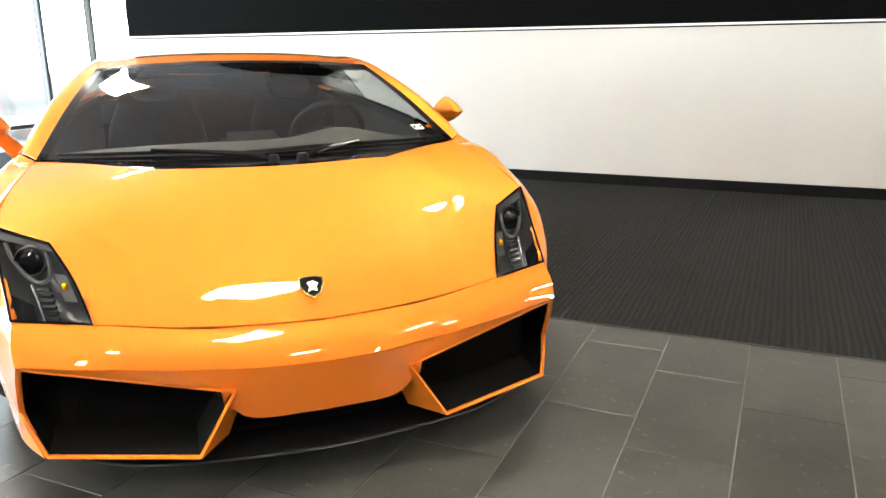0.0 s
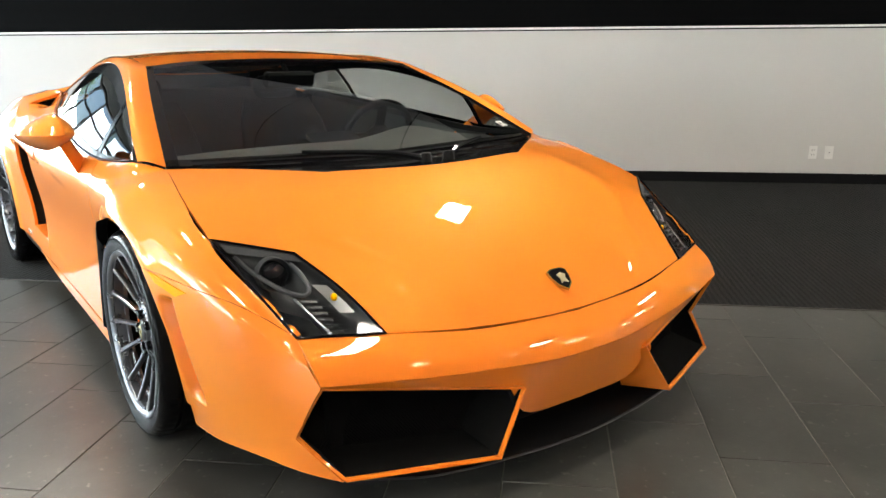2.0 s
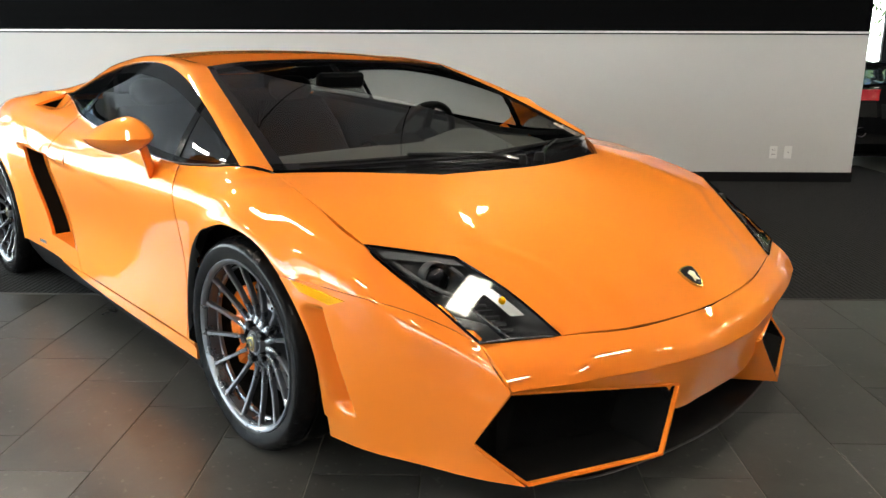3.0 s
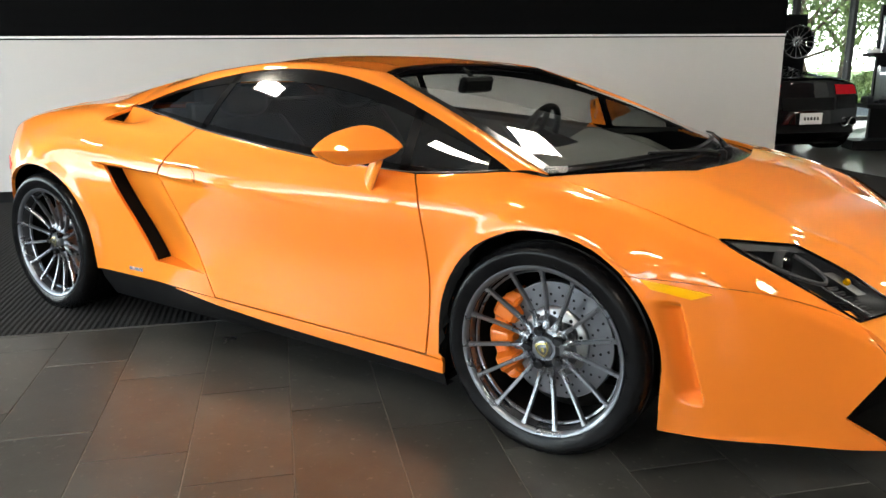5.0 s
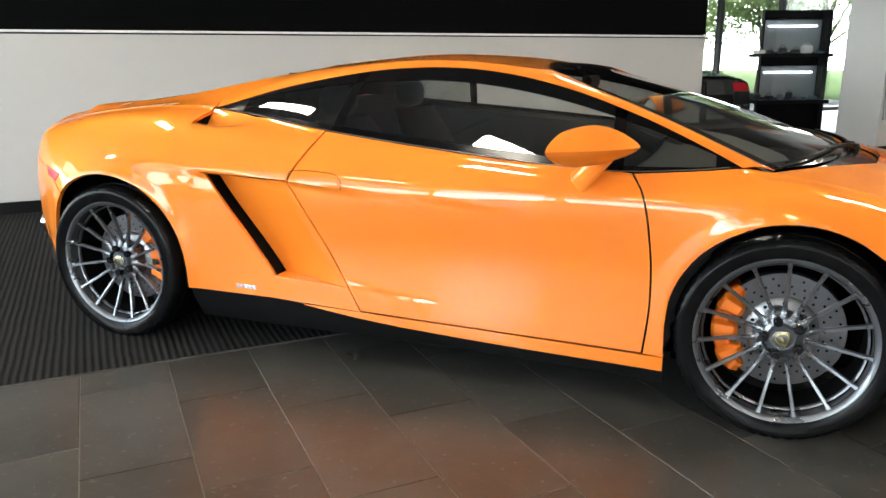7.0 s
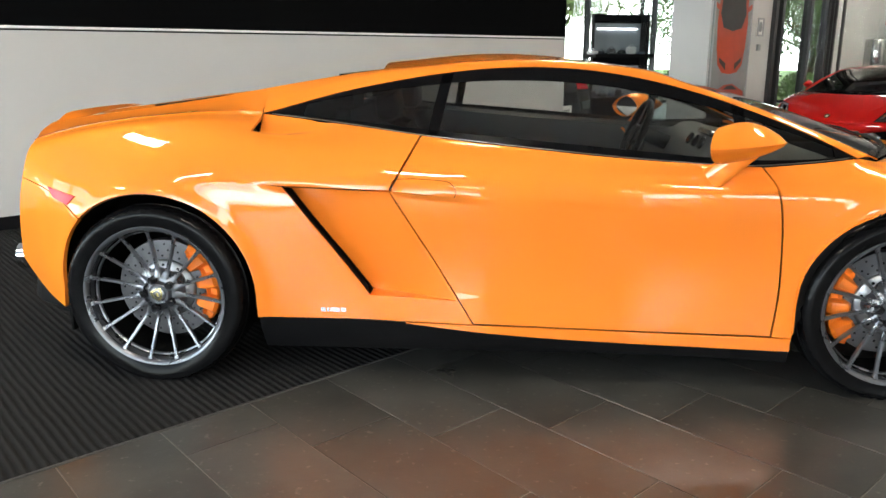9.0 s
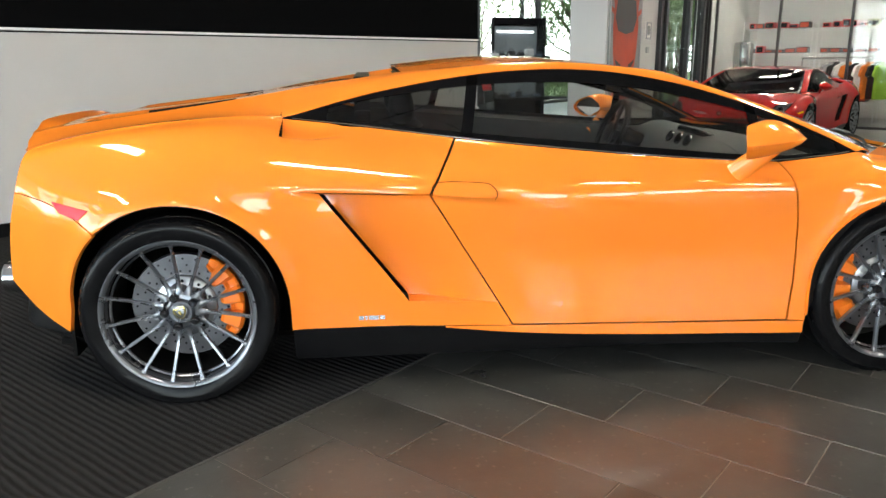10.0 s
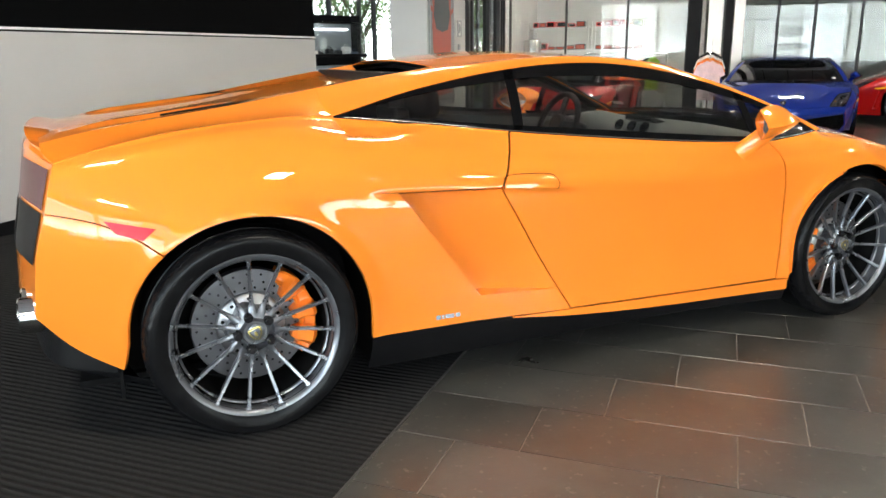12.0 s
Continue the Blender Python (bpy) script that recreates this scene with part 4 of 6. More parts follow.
DLO_TOP = spline([(1.128, -.810, .816), (1.0, -.787, .880), (.8, -.742, .965), (.55, -.685, 1.046), (.3, -.64, 1.096), (.05, -.618, 1.112), (-.24, -.603, 1.094), (-.6, -.602, 1.034), (-.935, -.625, .948)], 400)
BELT = np.array([(x, -smooth_at(S_TOP, x)[0] - .0, smooth_at(S_TOP, x)[1] + .004) for x in np.linspace(1.128, -.935, 54)])
# window edges paired so that the dividing bars stand nearly upright
WANT = np.interp(-BELT[:, 0], [-1.128, -.72, .26, .935], [1.128, .705, -.212, -.935])
DLO_TOP = np.stack([np.interp(-WANT, -DLO_TOP[:, 0], DLO_TOP[:, k]) for k in range(3)], 1)
upper = np.vstack([WS_SIDE[:-1], ROOF_SIDE[:-1], ROOF_SIDE2])
upper = spline(upper[::3].tolist() + [upper[-1].tolist()], 54)
top_e = spline([(1.218, -.752, .806), (1.128, -.810, .816)], 8)
P = coons(upper, DLO_TOP, top_e, spline([ROOF_SIDE2[-1], (-.945, -.555, .985), DLO_TOP[-1]], 8))
for j in range(8):
    t = j / 7
    fade = np.clip((54 - np.arange(54)) / 12, 0, 1)
    P[:, j, 1] -= 0.010 * math.sin(math.pi * t) * fade
    P[:, j, 2] += 0.010 * math.sin(math.pi * t) * fade
panel("roof_pillar", P, label="orange roof side and windscreen pillar", gap=0.0, depth=0.003)
lining = Geo().grid(P - normals(P) * .0045)
part("pillar_trim", lining, LEATHER_DARK, car, "black inner pillar trim")
part("pillar_trim", flip(lining), LEATHER_DARK, car, "black inner pillar trim")
ws_top = spline([(.485, -.582, 1.096), (.40, -.36, 1.114), (.345, 0, 1.122), (.40, .36, 1.114), (.485, .582, 1.096)], 40)
roof_rear = spline([(-.5, -.50, 1.103), (-.52, -.25, 1.122), (-.53, 0, 1.127), (-.52, .25, 1.122), (-.5, .50, 1.103)], 40)
P = coons(ws_top, roof_rear, ROOF_SIDE, ROOF_SIDE * np.array([1, -1, 1]))
panel("roof", P, label="orange roof", both=False, gap=0.0, depth=0.003)
ws_bot = spline([(1.218, -.752, .806), (1.40, -.45, .806), (1.475, 0, .806), (1.40, .45, .806), (1.218, .752, .806)], 40)
P = coons(ws_bot, ws_top, WS_SIDE, WS_SIDE * np.array([1, -1, 1]))
for i in range(40):
    for j in range(22):
        P[i, j] += np.array([.010, 0, .018]) * math.sin(math.pi * i / 39) * math.sin(math.pi * j / 21)
WS = P
glass = part("windscreen", Geo().grid(P[1:-1, 1:-1]), GLASS_FRONT, car, "tinted windscreen glass")
g = Geo().grid(P[:2]).grid(P[-2:]).grid(P[:, :2]).grid(P[:, -2:])
part("windscreen_frame", g, GLOSS_BLACK, car, "black windscreen border")

# side windows with their black frame
P = coons(BELT, DLO_TOP, spline([BELT[0], DLO_TOP[0]], 12), spline([BELT[-1], DLO_TOP[-1]], 12))
for i in range(54):
    for j in range(12):
        P[i, j, 1] += 0.006 - 0.012 * math.sin(math.pi * j / 11) * math.sin(math.pi * i / 53)
xs = P[:, 0, 0]
ib = int(np.argmin(abs(xs + .26)))
iq = int(np.argmin(abs(xs - .72)))
fr = Geo()
fr.grid(P[:, :2]).grid(P[:, -3:]).grid(P[:3]).grid(P[-5:]).grid(P[ib:ib + 2]).grid(P[iq - 1:iq + 1])
part("window_frame", fr, TRIM, car, "black side window frame")
part("window_frame", flip(fr), TRIM, car, "black side window frame")
for a, b, nm in ((2, iq - 1, "quarter_window"), (iq, ib, "door_window"), (ib + 1, 49, "rear_side_window")):
    gg = Geo().grid(P[a:b + 1, 1:-2] + np.array([0, .003, 0]))
    glass_m = GLASS_SIDE if nm == "door_window" else GLASS_DARK
    part(nm, gg, glass_m, car, "tinted side window")
    part(nm, flip(gg), glass_m, car, "tinted side window")
strip = Geo().tube(BELT[1:-1] + np.array([0, -.003, .001]), 0.0014, 6)
part("window_strip", strip, STRIP, car, "thin bright strip under the side windows")
part("window_strip", flip(strip), STRIP, car, "thin bright strip under the side windows")

# rear deck: buttress, engine cover, tail
E_IN = spline([(-.94, -.46, 1.036), (-1.2, -.45, .992), (-1.5, -.46, .950), (-1.70, -.49, .922), (-1.825, -.53, .898)], 26)
T_OUT = np.array([(x, -smooth_at(S_TOP, x)[0], smooth_at(S_TOP, x)[1]) for x in np.linspace(-.945, -1.785, 26)])
P = coons(E_IN, T_OUT, spline([E_IN[0], (-.942, -.555, .985), T_OUT[0] + np.array([.006, 0, 0])], 12), spline([E_IN[-1], (-1.815, -.61, .885), T_OUT[-1]], 12))
for j in range(12):
    P[:, j, 2] -= 0.014 * math.sin(math.pi * j / 11) * np.sin(np.linspace(0, 2.6, 26))
panel("buttress", P, label="orange rear buttress", gap=0.0)
C_IN = np.vstack([ROOF_SIDE2[:-1], E_IN])
C_IN = spline(C_IN[::3].tolist() + [C_IN[-1].tolist()], 36)
fr_e = spline([C_IN[0], (-.5, -.3, 1.082), (-.5, 0, 1.078), (-.5, .3, 1.082), C_IN[0] * np.array([1, -1, 1])], 34)
re_e = spline([C_IN[-1], (-1.850, -.25, .906), (-1.865, 0, .909), (-1.850, .25, .906), C_IN[-1] * np.array([1, -1, 1])], 34)
P = coons(fr_e, re_e, C_IN, C_IN * np.array([1, -1, 1]))
for i in range(34):
    s = i / 33
    for j in range(36):
        t = j / 35
        P[i, j, 2] -= 0.032 * math.sin(math.pi * s) ** .5 * ease((.17 - t) / .13)
        P[i, j, 2] += 0.014 * math.exp(-((abs(s - .5) - .36) / .03) ** 2) * ease((t - .45) / .15) * ease((.93 - t) / .1)
panel("engine_cover", P[:, 4:], label="orange engine cover with raised ribs", both=False)
rear_glass = part("rear_window", Geo().grid(P[9:-9, 0:5] + np.array([0, 0, .004])), GLASS_SIDE, car, "tinted rear window")
for edge in (P[:10, :5], P[-10:, :5]):
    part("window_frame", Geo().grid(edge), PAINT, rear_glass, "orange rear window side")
part("window_frame", Geo().grid(P[9:-9, :2]), TRIM, rear_glass, "black rear window frame")
for y0 in (-.36, .36):
    g = Geo()
    g.tube([(-1.13, y0 * 1.06, 1.004), (-1.30, y0 * 1.06, .978), (-1.46, y0 * 1.06, .956)], [.002, .006, .008], 6)
    part("cover_slot", g, VOID, car, "black slot in the engine cover")
sp_r = [(-1.792, -.60, .876), (-1.838, -.52, .893), (-1.866, -.40, .903), (-1.880, -.30, .926), (-1.892, 0, .931), (-1.880, .30, .926), (-1.866, .40, .903), (-1.838, .52, .893), (-1.792, .60, .876)]
a = spline(sp_r, 30)
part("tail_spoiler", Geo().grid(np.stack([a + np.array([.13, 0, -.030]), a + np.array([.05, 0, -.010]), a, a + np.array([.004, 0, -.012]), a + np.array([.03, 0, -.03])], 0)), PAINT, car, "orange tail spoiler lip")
# rear face
zs = np.linspace(.405, .852, 14)
edge_r = np.array([(x, -flank(x, z), z) for x, z in zip(np.interp(zs, [.405, .58, .72, .852], [-1.885, -1.86, -1.82, -1.785]), zs)])
botl = spline([edge_r[0], (-1.96, -.35, .38), (-1.975, 0, .375), (-1.96, .35, .38), edge_r[0] * np.array([1, -1, 1])], 30)
topl = spline([edge_r[-1], (-1.885, -.35, .865), (-1.905, 0, .870), (-1.885, .35, .865), edge_r[-1] * np.array([1, -1, 1])], 30)
RF = coons(botl, topl, edge_r, edge_r * np.array([1, -1, 1]))
panel("rear_fascia", RF, label="orange rear fascia", both=False, gap=0.0)
up = spline([T_OUT[-1], (-1.86, -.35, .900), (-1.88, 0, .905), (-1.86, .35, .900), T_OUT[-1] * np.array([1, -1, 1])], 30)
part("tail_panel", Geo().grid(np.stack([topl, (topl + up) / 2 + np.array([-.008, 0, 0]), up], 0)), PAINT, car, "orange tail panel")


def rear_inset(y0, y1, z0, z1, out=0.004):
    g = np.zeros((8, 6, 3))
    for i in range(8):
        for j in range(6):
            y, z = y0 + (y1 - y0) * i / 7, z0 + (z1 - z0) * j / 5
            s = (y + .73) / 1.46
            u, w = np.clip(s, 0, 1) * 29, np.clip((z - .40) / .45, 0, 1) * 13
            a, b = int(min(u, 28)), int(min(w, 12))
            fu, fw = u - a, w - b
            p = (1 - fu) * ((1 - fw) * RF[a, b] + fw * RF[a, b + 1]) + fu * ((1 - fw) * RF[a + 1, b] + fw * RF[a + 1, b + 1])
            g[i, j] = p + np.array([-out, 0, 0])
    return g


for s in (-1, 1):
    part("tail_lamp", Geo().grid(rear_inset(s * .705, s * .36, .725, .835)), TAIL_LENS, car, "dark red tail lamp")
    part("rear_grille", Geo().grid(rear_inset(s * .70, s * .38, .56, .715)), BLACK, car, "black rear grille")
    for dy in (0.0, 0.115):
        g = Geo().lathe([(.044, 0), (.055, .0), (.056, .13), (.052, .135), (.045, .13), (.042, .02)], 24, pose(-1.80, s * (.53 + dy), .395, 0, -90, 0))
        part("exhaust_tip", g, CHROME, car, "chrome exhaust tip")
part("rear_grille", Geo().grid(rear_inset(-.34, .34, .55, .69)), BLACK, car, "black rear grille")
dif = spline([(-1.68, -.80, .225), (-1.87, -.68, .26), (-1.95, 0, .27), (-1.87, .68, .26), (-1.68, .80, .225)], 30)
part("diffuser", Geo().grid(np.stack([dif + np.array([.03, 0, .15]), dif + np.array([0, 0, .01]), dif, dif + np.array([.25, 0, -.11])], 0)), BLACK, car, "black rear diffuser", sharp=30)

# black lower skirts, floor pan, wheel housings
sk = np.array([(x, -flank(x, .25) + .012, np.interp(x, [-.907, -.38, -.1, .3, .94], [.252, .236, .206, .184, .166])) for x in np.linspace(-.905, .94, 30)])
panel("lower_skirt", np.stack([sk, sk + np.array([0, .015, -.05]), np.array([(p[0], -.84, .115) for p in sk])], 0), BLACK, "black lower side skirt", depth=0, gap=0, shell=False)
pan = Geo().box(-1.80, 2.12, -.60, .60, .115, .135).box(-.88, .92, -.84, .84, .115, .135)
pan.box(1.66, 2.05, -.66, .66, .16, .45).box(-1.82, -1.66, -.60, .60, .25, .66).box(-.86, -.70, -.62, .62, .13, .78).box(.95, 1.0, -.70, .70, .13, .72)
for hx, r in ((1.285, .375), (-1.275, .392)):
    for s in (-1, 1):
        a = np.linspace(0, math.pi, 20)
        rim_pts = [np.array([(hx + r * math.cos(t), s * y, .33 + r * math.sin(t)) for t in a]) for y in (.80, .56)]
        pan.grid(np.stack(rim_pts, 0))
        pan.box(hx - r, hx + r, min(s * .56, s * .54), max(s * .56, s * .54), .13, .72)
        pan.box(hx + r, hx + r + .01, min(s * .56, s * .83), max(s * .56, s * .80), .14, .34)
        pan.box(hx - r - .01, hx - r, min(s * .56, s * .80), max(s * .56, s * .80), .14, .34)
part("underbody", pan, VOID, car, "black underbody and wheel housings", sharp=30)
part("inner_shell", SHELL, VOID, car, "dark inner panels added to shade the gaps")


# wheels
def wheel_meshes(width, tyre_r, sit):
    w = width / 2
    side = [(.240, w - .02), (.252, w - .012), (.268, w - .004), (.290, w - .0005), (tyre_r - .026, w), (tyre_r - .016, w - .005), (tyre_r - .008, w - .014), (tyre_r - .001, w - .030), (tyre_r, w - .046),
            (tyre_r - .007, w - .049), (tyre_r - .007, w - .056), (tyre_r + .001, w - .059), (tyre_r + .001, 0)]
    prof = side + [(r, -h) for r, h in side[-2::-1]]
    rows = []
    for q in range(216):
        ring_ = []
        for r, h in prof:
            # sipes cut across the shoulders, slanting as they run inwards
            cut_ = .005 if r > tyre_r - .012 and abs(h) > w - .046 and (q + int(abs(h) * 120)) % 4 == 0 else 0.0
            ang_ = 2 * math.pi * q / 216
            # the tyre stands flat on the floor under the car's weight and bulges a little there
            low = (r - cut_) * math.sin(ang_)
            squash = ease((-low - sit + .05) / .05) if r > .27 else 0.0
            ring_.append(((r - cut_) * math.cos(ang_), max(low, -sit), h * (1 + .035 * squash)))
        rows.append(ring_)
    tyre = Geo().grid(np.array(rows), closed=True)
    rim = Geo().lathe([(.2405, w - .050), (.2415, w - .020), (.2440, w - .013), (.2550, w - .005), (.2580, w - .005), (.259, w - .012), (.253, w - .03)], 72)
    hub_r, hub_h = [.0, .030, .037, .045, .062, .069, .075, .079, .080], [-.048, -.044, -.044, -.060, -.064, -.056, -.056, -.080, -.11]
    P = np.array([[(r * (1 + .10 * math.cos(5 * (q / 60 * 2 * math.pi - math.pi / 10 * 1.0)) * ease((r - .03) / .03)) * math.cos(2 * math.pi * q / 60),
                    r * (1 + .10 * math.cos(5 * (q / 60 * 2 * math.pi - math.pi / 10 * 1.0)) * ease((r - .03) / .03)) * math.sin(2 * math.pi * q / 60), w + h) for r, h in zip(hub_r, hub_h)] for q in range(60)])
    rim.grid(P, closed=True)
    barrel = Geo().lathe([(.240, -w + .02), (.238, -w + .03), (.237, -.02), (.237, w - .085), (.239, w - .060), (.2455, w - .042)], 72)
    step = Geo().lathe([(.229, w - .060), (.2295, w - .050), (.2350, w - .047), (.2365, w - .058)], 72)
    spoke = Geo()
    rr = np.linspace(.060, .2485, 12)
    hw = np.interp(rr, [.060, .074, .084, .10, .14, .224, .236, .2485], [.0135, .0125, .0085, .0064, .0060, .0060, .0070, .0115])
    top = w - np.interp(rr, [.060, .075, .10, .17, .230, .2485], [.048, .055, .054, .038, .019, .0135])
    P = []
    for r, h, z in zip(rr, hw, top):
        P.append([(r, -h * .7, z - .017), (r, -h, z - .004), (r, -h * .62, z), (r, h * .62, z), (r, h, z - .004), (r, h * .7, z - .017)])
    spoke.grid(np.array(P))
    bolts = Geo()
    bolts.lathe([(.0, w - .036), (.008, w - .036), (.010, w - .038), (.0145, w - .0375), (.015, w - .056)], 14, Matrix.Translation((.054, 0, 0)))
    cap = Geo().lathe([(0, w - .035), (.020, w - .036), (.026, w - .038), (.0295, w - .046)], 28)
    shield = Geo()
    ol = [(-.016, .014), (0, .017), (.016, .014), (.016, .002), (.010, -.010), (0, -.018), (-.010, -.010), (-.016, .002)]
    k = len(ol)
    for sc, z0 in ((1.3, w - .0345),):
        shield.add([(x * sc, y * sc, z0) for x, y in ol] + [(x * .96, y * .96, z0 + .001) for x, y in ol], [(i, (i + 1) % k, k + (i + 1) % k, k + i) for i in range(k)])
    shield.prism([(-.005, .006), (.002, .008), (.005, .002), (.003, -.008), (-.004, -.006)], w - .036, w - .0335)
    disc = Geo().lathe([(.085, .024), (.182, .024), (.184, .020), (.184, -.006), (.182, -.010), (.085, -.010)], 56)
    bell = Geo().lathe([(.02, .040), (.098, .040), (.107, .033), (.109, .0245)], 44)
    holes = Geo()
    for q in range(24):
        for k, r in enumerate((.122, .143, .166)):
            a = 2 * math.pi * (q + .33 * k) / 24
            holes.lathe([(0, .0247), (.0042, .0247), (.0042, .0235)], 8, Matrix.Translation((r * math.cos(a), r * math.sin(a), 0)))
    for q in range(10):
        a = 2 * math.pi * q / 10
        holes.lathe([(0, .0407), (.006, .0407), (.006, .039)], 8, Matrix.Translation((.091 * math.cos(a), .091 * math.sin(a), 0)))
    cal, rows = Geo(), []
    for t in np.radians(np.linspace(-48, 48, 61)):
        d = math.degrees(t)
        # three pairs of pistons swell the casting, with webs between them
        lobe = max(ease((10.5 - abs(d - c_)) / 5) for c_ in (-28, 0, 28))
        end = ease((48 - abs(d)) / 7)
        r0, r1 = .158 - .026 * lobe - .004 * end, .196 + .008 * end + .004 * lobe
        h = .040 + .014 * end + .020 * lobe
        ch = .006 + .006 * lobe
        c_, s_ = math.cos(t), math.sin(t)
        mid = h - .010 * (1 - lobe)
        rows.append([(r * c_, r * s_, z) for r, z in ((r0, -.03), (r0, h - ch), (r0 + ch, h), (.170, mid), (.180, mid), (r1 - ch, h), (r1, h - ch), (r1, -.03))])
    cal.grid(np.array(rows))
    for row in (rows[0], rows[-1]):
        cal.add(row, [tuple(range(8))])
    return [g.mesh(nm, mt) for nm, g, mt in (("rim_barrel", barrel, VOID), ("rim_step", step, RIM), ("wheel", rim, RIM), ("tyre", tyre, RUBBER), ("wheel_bolt", bolts, GLOSS_BLACK), ("hub_cap", cap, RIM), ("shield_emblem", shield, GOLD), ("brake_disc", disc, DISC), ("disc_holes", holes, VOID), ("brake_caliper", cal, CALIPER), ("spoke", spoke, RIM), ("disc_bell", bell, BELL))]


front_set, rear_set = wheel_meshes(.225, .322, .314), wheel_meshes(.275, .329, .3175)
for hx, hz, yo, meshes, wd in ((1.282, .314, .815, front_set, .225), (-1.279, .3205, .795, rear_set, .275)):
    for s in (-1, 1):
        phase = 18.5 if hx > 0 else 20.0
        turn = pose(hx, s * yo, hz, 90 if s < 0 else -90, 0, 0) @ pose(0, 0, 0, 0, 0, phase)
        wh = part("wheel", meshes[2], RIM, car, "grey alloy wheel with fifteen thin spokes", m=turn)
        part("tyre", meshes[3], RUBBER, wh, "low-profile black tyre", m=pose(0, 0, 0, 0, 0, -phase if s < 0 else 180 - phase))
        part("rim_barrel", meshes[0], VOID, wh, "black inner barrel")
        part("rim_step", meshes[1], RIM, wh, "polished inner step")
        for q in range(5):
            part("wheel_bolt", meshes[4], GLOSS_BLACK, wh, "black wheel bolt", m=pose(0, 0, 0, 0, 0, 72 * q + 18))
        for q in range(15):
            part("spoke", meshes[10], RIM, wh, m=pose(0, 0, 0, 0, 0, 24 * q))
        part("hub_cap", meshes[5], RIM, wh, "grey hub cap")
        part("shield_emblem", meshes[6], GOLD, wh, "small gold shield on the hub")
        dz = wd / 2 - .150
        part("brake_disc", meshes[7], DISC, wh, "drilled steel brake disc", m=Matrix.Translation((0, 0, dz)))
        part("disc_bell", meshes[11], BELL, wh, "bright steel disc bell", m=Matrix.Translation((0, 0, dz)))
        tagged(part("disc_holes", meshes[8], VOID, wh, "", m=Matrix.Translation((0, 0, dz))), kind="stuff")
        # calipers sit behind the front axle and before the rear axle
        want = 183 if hx > 0 else 12
        ang = want - phase if s < 0 else -want - phase
        part("brake_caliper", meshes[9], CALIPER, wh, "orange brake caliper", m=pose(0, 0, dz, 0, 0, ang))

# head lamps: housing, cover, inner parts
cover = coons(spline([HL_TOP, HL_KINK], 10), spline([HL_OUT, HL_IN], 10), spline([HL_TOP, HL_OUT], 16), spline([HL_KINK, (2.02, -.592, .576), HL_IN], 16))
NL = normals(cover)
cover = cover + NL * 0.0035
bowl = cover - NL * .004
depthm = np.array([[0.055 * math.sin(math.pi * i / 9) ** .6 * math.sin(math.pi * j / 15) ** .6 for j in range(16)] for i in range(10)])
bowl = bowl - NL * depthm[..., None]


def on_lamp(s, t, d):
    i, j = s * 9, t * 15
    a, b = int(min(i, 8)), int(min(j, 14))
    p = cover[a, b] * (1 - (i - a)) * (1 - (j - b)) + cover[a + 1, b] * (i - a) * (1 - (j - b)) + cover[a, b + 1] * (1 - (i - a)) * (j - b) + cover[a + 1, b + 1] * (i - a) * (j - b)
    return Vector(p) - Vector(NL[a, b]) * d, Vector(NL[a, b])


